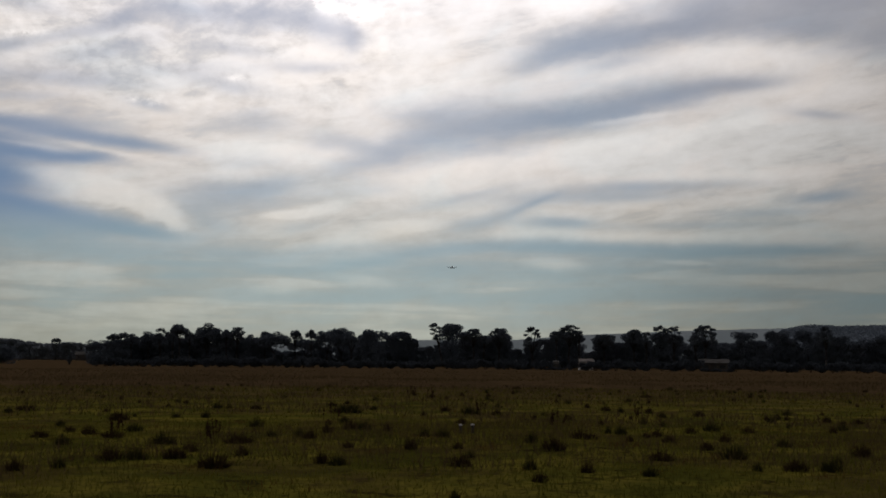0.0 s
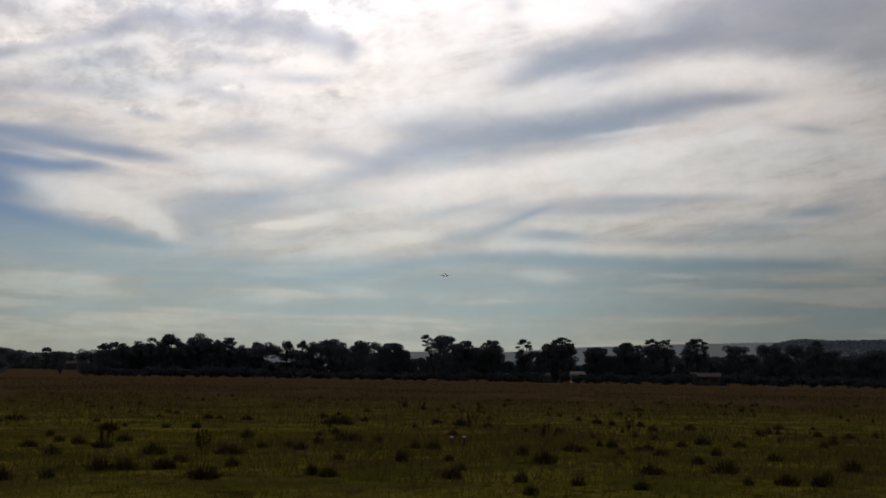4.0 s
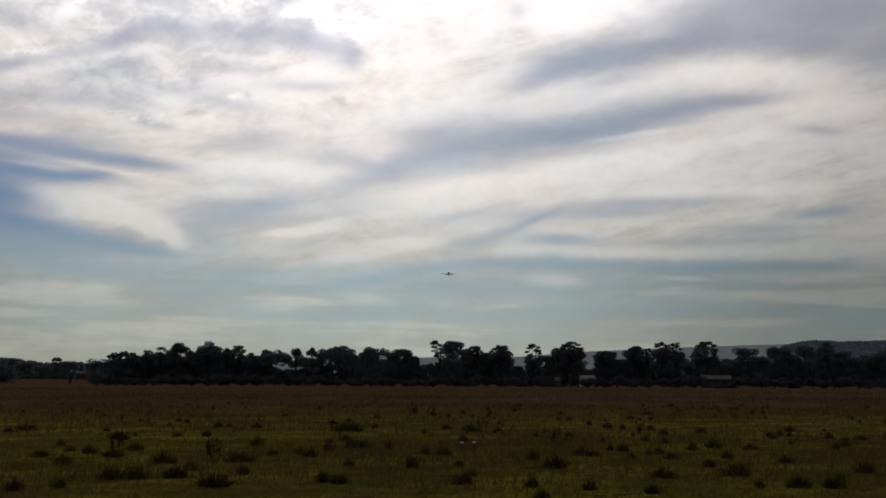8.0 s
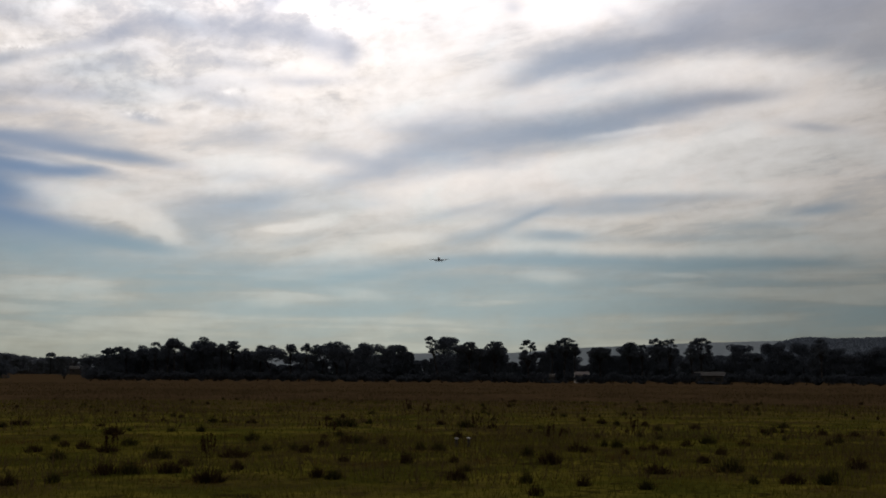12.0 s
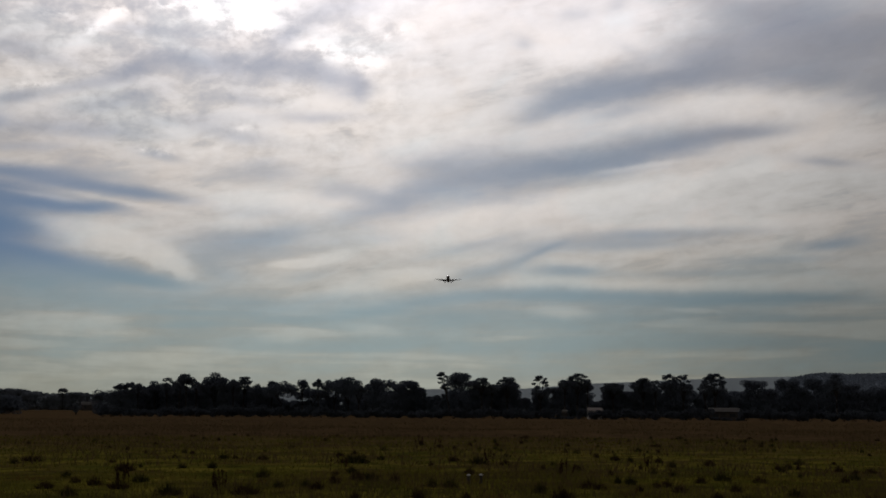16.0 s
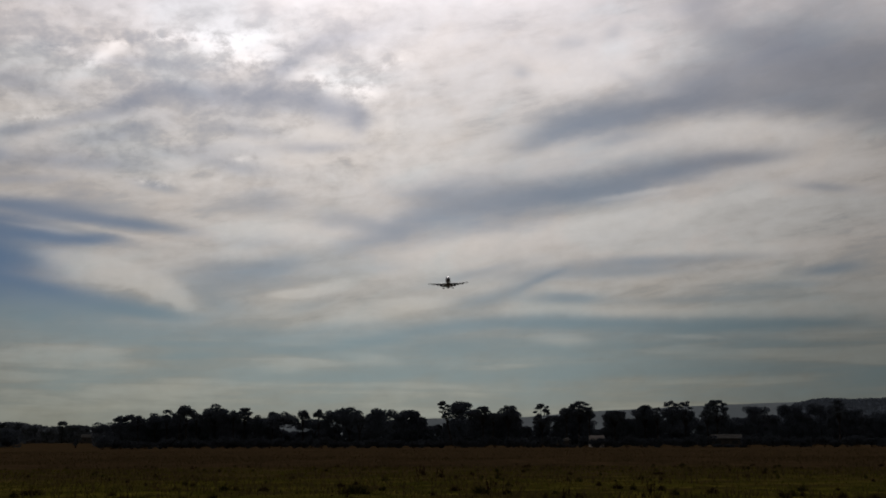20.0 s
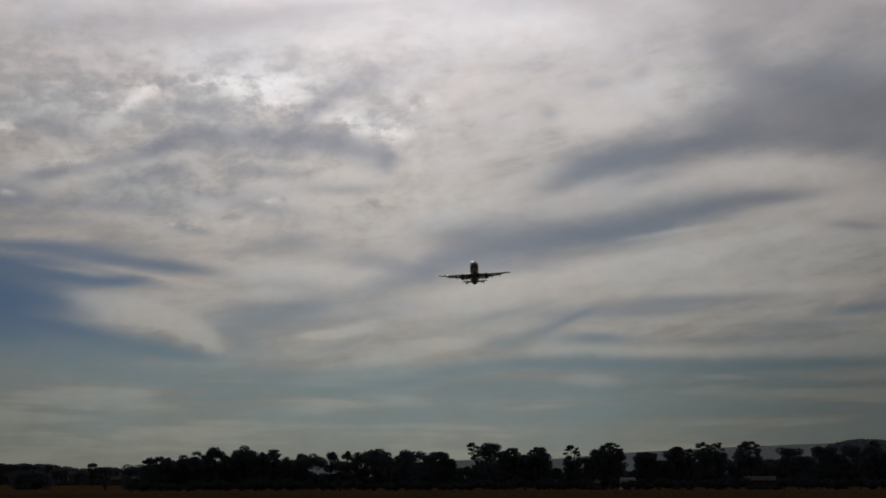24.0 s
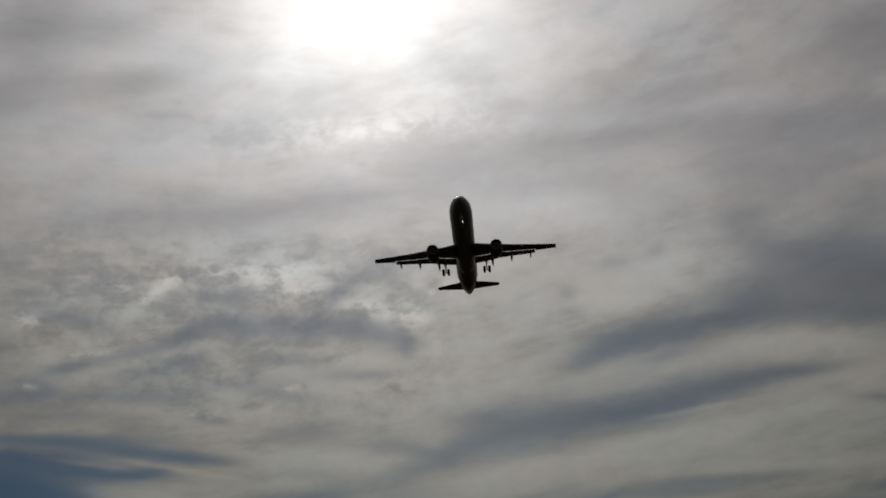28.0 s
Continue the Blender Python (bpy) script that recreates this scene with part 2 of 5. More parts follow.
def sky():
    world = bpy.data.worlds.new("sky")
    scene.world = world
    world.use_nodes = True
    tree = world.node_tree
    tree.nodes.clear()
    way = tree.nodes.new("ShaderNodeTexCoord").outputs["Generated"]
    split = tree.nodes.new("ShaderNodeSeparateXYZ")
    tree.links.new(way, split.inputs[0])
    x, y, z = (Term(tree, split.outputs[i]) for i in range(3))
    azimuth, elevation = x.op("ARCTAN2", y) * 57.296, z.op("ARCSINE") * 57.296
    # streaks that rise to the right
    c, s = math.cos(radians(7)), math.sin(radians(7))
    along, across = x * c + z * s, z * c - x * s
    streaky = vec(tree, along * 1.0, y * 1.0, across * 3.2)
    even = vec(tree, along * 1.0, y * 1.0, across * 1.6)
    broad = noise_at(tree, streaky, 4.6, 6, 0.48, 0.35)
    fine = noise_at(tree, streaky, 12.0, 6, 0.5, 0.4)
    puffs = noise_at(tree, even, 30.0, 6, 0.55, 0.3)
    wisps = noise_at(tree, vec(tree, along * 1.0, y * 1.0, across * 5.0), 15.0, 7, 0.6, 0.4)
    bend_a, bend_b = noise_at(tree, even, 10.0, 5, 0.55), noise_at(tree, streaky, 11.0, 6, 0.6)
    wide_u = azimuth + (bend_a - 0.5) * 2.1
    wide_v = elevation + (bend_b - 0.5) * 0.85 + (puffs - 0.5) * 0.6 + (fine - 0.5) * 0.8

    slow_u, slow_v = (bend_a - 0.5) * 1.0, (bend_b - 0.5) * 0.3 + (puffs - 0.5) * 0.25
    calm_way = azimuth + slow_u, elevation + slow_v

    def drifts(*lists):
        total = None
        for u0, v0, length, width, slope, depth in [row for rows in lists for row in rows]:
            u, v = calm_way if width < 0.4 else (wide_u, wide_v)
            ca, sa = math.cos(radians(slope)), math.sin(radians(slope))
            a = u.op("MULTIPLY_ADD", ca / length, v.op("MULTIPLY_ADD", sa / length, -(u0 * ca + v0 * sa) / length))
            b = u.op("MULTIPLY_ADD", -sa / width, v.op("MULTIPLY_ADD", ca / width, (u0 * sa - v0 * ca) / width))
            bell = tree.nodes.new("ShaderNodeMath")
            bell.operation = "POWER"
            bell.inputs[0].default_value = 0.5
            tree.links.new(a.op("MULTIPLY_ADD", a, b * b).socket, bell.inputs[1])
            bell = Term(tree, bell.outputs[0])
            total = bell * depth if total is None else bell.op("MULTIPLY_ADD", depth, total)
        return total

    layers = noise_at(tree, vec(tree, x, y, z * 11.0), 5.0, 5, 0.5, 0.2)
    gaps = layers.ramp(0.42, 0.62) * elevation.ramp(7, 4.5) * elevation.ramp(0.8, 2.5) * 0.45 + drifts(RIBBON_GAPS, RIBBON_GAPS_B, RIBBON_GAPS_C, RIBBON_VEILS, FLOCK_GAPS, FLOCK_GAPS_B, WEST_GAPS, WEST_GAPS_B, WEST_HAZE_GAPS, LOW_GAPS, LOW_GAPS_B, HIGH_GAPS)
    ragged = (wisps - 0.5) * 1.0 + (fine - 0.5) * 1.0 + (puffs - 0.5) * 0.6 + (broad - 0.5) * 0.8
    thin = (gaps + ragged * (gaps.op("MINIMUM", 0.55) * 1.15 + 0.2)).op("MAXIMUM", 0.0)
    crisp = noise_at(tree, even, 70.0, 6, 0.6, 0.3)
    rims = drifts(BRIGHT_EDGES, HIGH_EDGES) * ((puffs * 0.6 + crisp * 0.4).ramp(0.42, 0.58) * 1.1 + 0.05)
    shine = rims * 0.4 + drifts(CREAM_WISPS, CREAM_WISPS_B) + layers.ramp(0.5, 0.36) * elevation.ramp(7, 4) * 0.25

    high = elevation.ramp(0, 26, False)
    cloud = tree.nodes.new("ShaderNodeValToRGB")
    tree.links.new(high.socket, cloud.inputs[0])
    rows = [(0.0, (0.318, 0.338, 0.272)), (0.17, (0.382, 0.407, 0.366)), (0.4, (0.655, 0.625, 0.57)),
            (0.62, (0.745, 0.722, 0.675)), (1.0, (0.94, 0.905, 0.915))]
    for i, (p, rgb) in enumerate(rows):
        e = cloud.color_ramp.elements[i] if i < 2 else cloud.color_ramp.elements.new(p)
        e.position, e.color = p, (*rgb, 1)
    nishita = tree.nodes.new("ShaderNodeTexSky")
    nishita.sky_type, nishita.sun_disc = "NISHITA", False
    nishita.sun_elevation, nishita.sun_rotation = radians(SUN_ELEVATION), radians(SUN_AZIMUTH)
    clear = blend(tree, 1.0, nishita.outputs[0], (0.05, 0.05, 0.05), "MULTIPLY")
    low_blue = blend(tree, elevation.ramp(4, 11), (0.135, 0.275, 0.325), (0.095, 0.19, 0.30))
    low_blue = blend(tree, azimuth.ramp(4, 17) * elevation.ramp(10, 16) * 0.8, low_blue, (0.135, 0.182, 0.268))
    low_blue = blend(tree, azimuth.ramp(-14, -21) * elevation.ramp(6, 8.5), low_blue, (0.052, 0.165, 0.325))
    low_blue = blend(tree, azimuth.ramp(2, -6) * elevation.ramp(12.5, 16), low_blue, (0.155, 0.22, 0.325))
    low_blue = blend(tree, elevation.ramp(20, 27), low_blue, (0.37, 0.35, 0.375))
    blue = blend(tree, 0.8, clear, low_blue)

    calm = elevation.ramp(1, 7)
    flock = azimuth.ramp(-30, -20) * azimuth.ramp(1, -6) * elevation.ramp(12, 15) * elevation.ramp(24, 20)
    light = ((crisp - 0.5) * flock * 0.5 + (wisps - 0.5) * (elevation.ramp(27, 15) * 0.62 + 0.15) + (fine - 0.5) * 0.5 + (puffs - 0.5) * (flock * 1.0 + 0.2) + (broad - 0.5) * 0.9) * (calm * 0.75 + 0.25) + shine * 0.8 + 1.0
    # where the veil thins, it lets the blue-grey behind it through
    dim = (light * -1.0 + 0.97).op("MAXIMUM", 0.0)
    gap = ((thin * -1.12 - dim * 1.5).op("EXPONENT") * -1.0 + 1.0) * (rims * -0.7 + 1.0).clip() * (shine.op("MINIMUM", 1.0) * -0.55 + 1.0)
    light = light.op("MAXIMUM", 0.94).op("SMOOTH_MIN", 1.22, 0.3) + rims * 0.3
    light = light * ((crisp - 0.5) * 0.16 + (puffs - 0.5) * 0.22 + 1.0)
    hue = noise_at(tree, vec(tree, along * 1.0, y * 1.0, across * 2.2 + 3.7), 9.0, 4, 0.55, 0.3)
    tinge = blend(tree, hue.ramp(0.34, 0.5), (0.96, 1.0, 1.005), (1.0, 1.0, 0.985))
    tinge = blend(tree, hue.ramp(0.5, 0.66), tinge, (1.022, 1.0, 0.962))
    lit = blend(tree, 1.0, cloud.outputs[0], vec(tree, light, light, light), "MULTIPLY")
    lit = blend(tree, 1.0, lit, tinge, "MULTIPLY")
    body = blend(tree, gap, lit, blue)
    # the cloud thins and dims away from the sun, towards the zenith and behind
    aside = (azimuth + 6.0) / 36.0
    front = (aside * aside * -1.0).op("EXPONENT") * 0.88 + 0.21
    reach = front * (elevation.ramp(12, 27) * 0.22 + 1.0) * (elevation.ramp(38, 62) * -0.72 + 1.0) * (azimuth.ramp(4, 18) * elevation.ramp(9, 5) * -0.25 + 1.0)
    body = blend(tree, 1.0, body, vec(tree, reach, reach, reach), "MULTIPLY")
    # the veiled sun
    dot = x * SUN_WAY.x + y * SUN_WAY.y + z * SUN_WAY.z
    angle = dot.op("MINIMUM", 1.0).op("ARCCOSINE") * 57.296
    core = (angle * angle * (-1 / 60.0)).op("EXPONENT") * 1.6
    halo = (angle * (-1 / 6.0)).op("EXPONENT") * 1.15
    glow = (core + halo) * (fine * 0.8 + 0.6) * (broad * 0.8 + 0.6)
    final = blend(tree, 1.0, body, vec(tree, glow, glow * 0.98, glow * 0.95), "ADD")
    back = tree.nodes.new("ShaderNodeBackground")
    tree.links.new(final, back.inputs[0])
    back.inputs[1].default_value = 1.0
    out = tree.nodes.new("ShaderNodeOutputWorld")
    tree.links.new(back.outputs[0], out.inputs[0])


sky()


# ---- materials ----
def material(name, colours, scale=4.0, rough=0.8, metal=0.0, bump=0.0, spread=0.0, coat=0.0, glow=0.0, fine=6.0, spec=0.5):
    """colours: two or three base colours between which noise at two scales wanders; spread: variation from piece to piece."""
    m = bpy.data.materials.new(name)
    m.use_nodes = True
    tree = m.node_tree
    shader = tree.nodes["Principled BSDF"]
    place = tree.nodes.new("ShaderNodeTexCoord").outputs["Object"]
    big, small = noise_at(tree, place, scale, 3, 0.5), noise_at(tree, place, scale * fine, 4, 0.6)
    mix = (big * 0.65 + small * 0.35).ramp(0.36, 0.64)
    if spread:
        island = tree.nodes.new("ShaderNodeNewGeometry")
        mix = (mix * (1 - spread) + Term(tree, island.outputs["Random Per Island"]) * spread).clip()
    colour = blend(tree, mix, colours[0], colours[1])
    if len(colours) > 2:
        colour = blend(tree, noise_at(tree, place, scale * 2.3, 5, 0.65).ramp(0.56, 0.68), colour, colours[2])
    tree.links.new(colour, shader.inputs["Base Color"])
    shader.inputs["Metallic"].default_value = metal
    shader.inputs["Specular IOR Level"].default_value = spec
    shader.inputs["Coat Weight"].default_value = coat
    gloss = small * 0.2 + (rough - 0.1)
    tree.links.new(gloss.socket, shader.inputs["Roughness"])
    if bump:
        node = tree.nodes.new("ShaderNodeBump")
        node.inputs["Strength"].default_value, node.inputs["Distance"].default_value = bump, 0.05
        tree.links.new(small.socket, node.inputs["Height"])
        tree.links.new(node.outputs[0], shader.inputs["Normal"])
    if glow:
        shader.inputs["Emission Color"].default_value = (1.0, 0.97, 0.9, 1)
        shader.inputs["Emission Strength"].default_value = glow
    return m


def foliage(name, colours, scale=0.4, spread=0.45, through_light=0.35, third=None):
    """Matt leaves or blades that let some light through."""
    m = bpy.data.materials.new(name)
    m.use_nodes = True
    tree = m.node_tree
    tree.nodes.clear()
    place = tree.nodes.new("ShaderNodeTexCoord").outputs["Object"]
    big = noise_at(tree, place, scale, 5, 0.6).ramp(0.35, 0.65)
    island = Term(tree, tree.nodes.new("ShaderNodeNewGeometry").outputs["Random Per Island"])
    colour = blend(tree, (big * (1 - spread) + island * spread).clip(), colours[0], colours[1])
    if third:
        colour = blend(tree, noise_at(tree, place, scale * 2.7, 4, 0.6).ramp(0.54, 0.66), colour, third)
    matt, thin = tree.nodes.new("ShaderNodeBsdfDiffuse"), tree.nodes.new("ShaderNodeBsdfTranslucent")
    tree.links.new(colour, matt.inputs[0]), tree.links.new(colour, thin.inputs[0])
    mix, out = tree.nodes.new("ShaderNodeMixShader"), tree.nodes.new("ShaderNodeOutputMaterial")
    mix.inputs[0].default_value = through_light
    tree.links.new(matt.outputs[0], mix.inputs[1]), tree.links.new(thin.outputs[0], mix.inputs[2])
    tree.links.new(mix.outputs[0], out.inputs[0])
    return m


# the tree row's leaves are paler and bluer, with the air's haze in their colour
LEAF_PINE_HAZED = foliage("hazed_pine_needles", [(0.098, 0.116, 0.138), (0.118, 0.138, 0.160)], spread=0.25, through_light=0.12)
LEAF_GUM_HAZED = foliage("hazed_gum_leaves", [(0.098, 0.116, 0.134), (0.120, 0.140, 0.158)], spread=0.25, through_light=0.15)
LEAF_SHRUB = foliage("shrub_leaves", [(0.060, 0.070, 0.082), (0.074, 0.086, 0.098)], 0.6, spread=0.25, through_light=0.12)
BARK = material("bark", [(0.026, 0.024, 0.022), (0.05, 0.045, 0.04)], 1.5, 0.9, bump=0.4, spec=0.1)
# blue-grey tint stands in for haze in front of the wooded ridge
HAZE_WOOD = foliage("haze_tinted_woodland", [(0.128, 0.152, 0.182), (0.142, 0.168, 0.196)], 0.01, 0.2, 0.3)
# haze over the far hills is painted in as this pale colour
HAZE_HILL = foliage("haze_tinted_hillside", [(0.210, 0.246, 0.258), (0.230, 0.266, 0.278)], 0.004, 0.0, 0.1)
# leaf colour lifted and blued to give the far shelter belt its haze
HAZE_LEAF = foliage("haze_tinted_leaves", [(0.185, 0.208, 0.232), (0.215, 0.238, 0.260)], 0.1, 0.3, 0.3)
BLADE_GREEN = foliage("green_grass", [(0.046, 0.050, 0.008), (0.122, 0.106, 0.016)], 0.25, 0.45, 0.35, (0.085, 0.050, 0.014))
BLADE_DRY = foliage("dry_grass", [(0.052, 0.038, 0.017), (0.092, 0.066, 0.029)], 0.2, 0.5, 0.25)
TUFT = foliage("brown_tuft", [(0.024, 0.016, 0.008), (0.056, 0.037, 0.016)], 1.5, 0.5, 0.15)
RUSH = foliage("rush", [(0.020, 0.023, 0.007), (0.052, 0.046, 0.014)], 1.5, 0.5, 0.15)
DOCK = foliage("dry_dock", [(0.020, 0.010, 0.006), (0.042, 0.022, 0.011)], 3.0, 0.5, 0.15)
POST_DARK = material("tarred_wood", [(0.025, 0.022, 0.018), (0.05, 0.044, 0.036)], 8.0, 0.8, bump=0.3)
CAP_WHITE = material("weathered_white_paint", [(0.30, 0.29, 0.25), (0.46, 0.44, 0.39), (0.16, 0.14, 0.11)], 14.0, 0.6)
SHEET_ROOF = material("weathered_roof_sheet", [(0.028, 0.025, 0.022), (0.040, 0.036, 0.032), (0.022, 0.017, 0.014)], 0.8, 0.85, spec=0.08)
SHED_WALL = material("shed_wall", [(0.05, 0.045, 0.04), (0.08, 0.07, 0.06)], 0.7, 0.85, spec=0.1)
PALE_WALL = material("pale_plaster", [(0.36, 0.345, 0.31), (0.44, 0.425, 0.39)], 0.6, 0.8)
TILE_ROOF = material("tiled_roof", [(0.12, 0.105, 0.095), (0.16, 0.14, 0.125)], 0.9, 0.9, spec=0.1)
PAINT = material("aircraft_paint", [(0.20, 0.20, 0.215), (0.25, 0.25, 0.265)], 0.3, 0.38, coat=0.08)
PAINT_RED = material("red_aircraft_paint", [(0.13, 0.018, 0.018), (0.17, 0.025, 0.024)], 0.3, 0.42, coat=0.06)
NACELLE = material("nacelle_paint", [(0.07, 0.07, 0.078), (0.095, 0.095, 0.102)], 0.4, 0.4)
WING_GREY = material("wing_grey", [(0.17, 0.175, 0.185), (0.22, 0.225, 0.235)], 0.35, 0.3, metal=0.3)
BRIGHT_METAL = material("bare_metal", [(0.62, 0.62, 0.62), (0.72, 0.72, 0.72)], 2.0, 0.28, metal=1.0)
DARK_METAL = material("dark_metal", [(0.10, 0.10, 0.11), (0.17, 0.17, 0.18)], 3.0, 0.45, metal=0.8)
PLUMAGE = material("dark_plumage", [(0.018, 0.018, 0.022), (0.03, 0.029, 0.033)], 40.0, 0.7)
RUBBER = material("tyre_rubber", [(0.02, 0.02, 0.02), (0.035, 0.035, 0.035)], 5.0, 0.8)
MATT_BLACK = material("matt_black", [(0.012, 0.012, 0.012), (0.02, 0.02, 0.02)], 3.0, 0.95, spec=0.0)
GLASS_DARK = material("cockpit_glass", [(0.02, 0.022, 0.025), (0.03, 0.032, 0.036)], 1.0, 0.12)
LAMP = material("landing_light", [(0.9, 0.9, 0.85), (0.95, 0.95, 0.9)], 1.0, 0.3, glow=230.0)
TAXI_LAMP = material("taxi_light", [(0.9, 0.9, 0.85), (0.95, 0.95, 0.9)], 1.0, 0.3, glow=9.0)


def field_material():
    """Pasture: yellow-green turf close by, longer dry grass farther out, with bare and dark patches."""
    m = bpy.data.materials.new("pasture")
    m.use_nodes = True
    tree = m.node_tree
    tree.nodes.remove(tree.nodes["Principled BSDF"])
    place = tree.nodes.new("ShaderNodeTexCoord").outputs["Object"]
    split = tree.nodes.new("ShaderNodeSeparateXYZ")
    tree.links.new(place, split.inputs[0])
    y = Term(tree, split.outputs[1])
    wide, mid, grain = noise_at(tree, place, 0.05, 4), noise_at(tree, place, 0.45, 5, 0.6), noise_at(tree, place, 6.0, 4, 0.65)
    turf = blend(tree, mid.ramp(0.38, 0.62), (0.060, 0.060, 0.010), (0.142, 0.120, 0.018))
    turf = blend(tree, grain.ramp(0.48, 0.72), turf, (0.020, 0.018, 0.003))
    dry = blend(tree, mid.ramp(0.4, 0.62), (0.052, 0.035, 0.018), (0.076, 0.050, 0.025))
    dry = blend(tree, grain.ramp(0.5, 0.75), dry, (0.028, 0.016, 0.006))
    clump = noise_at(tree, place, 1.3, 5, 0.6, 0.6)
    turf = blend(tree, clump.ramp(0.54, 0.66), turf, (0.024, 0.020, 0.006))
    turf = blend(tree, noise_at(tree, place, 0.23, 4, 0.6).ramp(0.46, 0.62) * 0.8, turf, (0.044, 0.032, 0.012))
    share = (y + (wide - 0.5) * 60.0 + (mid - 0.5) * 25.0).ramp(26, 75)
    shader = tree.nodes.new("ShaderNodeBsdfDiffuse")
    tree.links.new(blend(tree, share, turf, dry), shader.inputs["Color"])
    tree.links.new(shader.outputs[0], tree.nodes["Material Output"].inputs[0])
    node = tree.nodes.new("ShaderNodeBump")
    node.inputs["Strength"].default_value, node.inputs["Distance"].default_value = 0.6, 0.08
    tree.links.new(grain.socket, node.inputs["Height"])
    tree.links.new(node.outputs[0], shader.inputs["Normal"])
    return m


PASTURE = field_material()


# ---- mesh helpers ----
def finish(name, mesh, mat, parent=None, label="", smooth=False):
    mesh.materials.append(mat)
    if smooth:
        mesh.polygons.foreach_set("use_smooth", [True] * len(mesh.polygons))
    ob = new(name, mesh)
    if parent is not None:
        ob.parent = parent
    if label:
        ob["label"] = label
    return ob


def part(name, bm, mat, parent=None, label="", smooth=True):
    mesh = bpy.data.meshes.new(name)
    bmesh.ops.recalc_face_normals(bm, faces=bm.faces)
    bm.to_mesh(mesh)
    bm.free()
    return finish(name, mesh, mat, parent, label, smooth)


def raw(name, verts, sides, mat, parent=None, label="", smooth=False):
    """A mesh of separate faces, each of that many corners; verts is an array of corners in order."""
    mesh = bpy.data.meshes.new(name)
    n = len(verts)
    mesh.vertices.add(n), mesh.loops.add(n), mesh.polygons.add(n // sides)
    mesh.vertices.foreach_set("co", np.asarray(verts, dtype=np.float32).ravel())
    mesh.loops.foreach_set("vertex_index", np.arange(n, dtype=np.int32))
    mesh.polygons.foreach_set("loop_start", np.arange(0, n, sides, dtype=np.int32))
    mesh.polygons.foreach_set("loop_total", np.full(n // sides, sides, dtype=np.int32))
    mesh.update(calc_edges=True)
    return finish(name, mesh, mat, parent, label, smooth)


def rings(bm, sections, closed=(True, True)):
    """Skins a row of rings, each a list of points of equal count."""
    rows = [[bm.verts.new(p) for p in ring] for ring in sections]
    n = len(rows[0])
    for a, b in zip(rows, rows[1:]):
        for i in range(n):
            bm.faces.new((a[i], a[(i + 1) % n], b[(i + 1) % n], b[i]))
    if closed[0]:
        bm.faces.new(rows[0][::-1])
    if closed[1]:
        bm.faces.new(rows[-1])


def tube(bm, a, b, ra, rb, n=8):
    a, b = Vector(a), Vector(b)
    turn = (b - a).to_track_quat("Z", "Y")
    ring = [Vector((math.cos(2 * math.pi * i / n), math.sin(2 * math.pi * i / n), 0)) for i in range(n)]
    rings(bm, [[a + turn @ (p * ra) for p in ring], [b + turn @ (p * rb) for p in ring]])


def box(bm, lo, hi):
    bmesh.ops.create_cube(bm, size=1, matrix=Matrix.LocRotScale(
        (Vector(lo) + Vector(hi)) / 2, None, Vector(hi) - Vector(lo)))


def lathe(bm, profile, m=None, n=20, closed=(True, True)):
    """Turns (x, radius) rows about the x axis."""
    m = m or Matrix()
    rings(bm, [[m @ Vector((x, r * math.cos(2 * math.pi * i / n), r * math.sin(2 * math.pi * i / n))) for i in range(n)]
               for x, r in profile], closed)


def place(azimuth, distance, z=0.0):
    return Vector((distance * math.sin(radians(azimuth)), distance * math.cos(radians(azimuth)), z))


# ---- ground ----
def ground():
    rng = np.random.default_rng(3)
    radii = [0.0] + list(np.geomspace(4, 70, 46)) + list(np.geomspace(80, 4800, 34))
    n = 160
    bm = bmesh.new()
    centre = bm.verts.new((0, 0, 0))
    last = None
    for r in radii[1:]:
        ring = []
        for i in range(n):
            a = 2 * math.pi * i / n
            p = Vector((r * math.sin(a), r * math.cos(a), 0))
            rise = 0.07 * noise.noise(p * 0.35) + 0.10 * noise.noise(p * 0.06) if r < 300 else 0.0
            p.z = rise * min(1.0, r / 8)
            ring.append(bm.verts.new(p))
        for i in range(n):
            j = (i + 1) % n
            bm.faces.new((centre, ring[i], ring[j]) if last is None else (last[i], ring[i], ring[j], last[j]))
        last = ring
    ob = part("ground", bm, PASTURE)
    return tagged(ob, "rough pasture of turf and dry grass", "ground", kind="structure")


def rise_at(x, y):
    p = Vector((x, y, 0))
    return (0.07 * noise.noise(p * 0.35) + 0.10 * noise.noise(p * 0.06)) * min(1.0, p.length / 8)


def blades(xy, heights, widths, rng, lean=0.35):
    """One three-cornered blade at each place."""
    n = len(xy)
    turn = rng.uniform(0, 2 * np.pi, n)
    base = np.zeros((n, 3))
    base[:, :2] = xy
    base[:, 2] = -0.02
    if n < 200000:
        base[:, 2] += [rise_at(x, y) if x * x + y * y < 90000 else 0.0 for x, y in xy]
    side = np.stack([np.cos(turn), np.sin(turn), np.zeros(n)], 1) * widths[:, None] / 2
    tip = base + np.stack([rng.normal(0, lean, n) * heights, rng.normal(0, lean, n) * heights, heights], 1)
    return np.stack([base - side, base + side, tip], 1).reshape(-1, 3)


def sector(n, near, far, half, rng, middle=0.0):
    r = np.sqrt(rng.uniform(near ** 2, far ** 2, n))
    a = np.radians(middle + rng.uniform(-half, half, n))
    return np.stack([r * np.sin(a), r * np.cos(a)], 1)


def patchy(xy, size, keep):
    """Thins the places out into drifts."""
    v = np.array([noise.noise(Vector((x * size, y * size, 7.3))) for x, y in xy])
    return xy[v > keep]


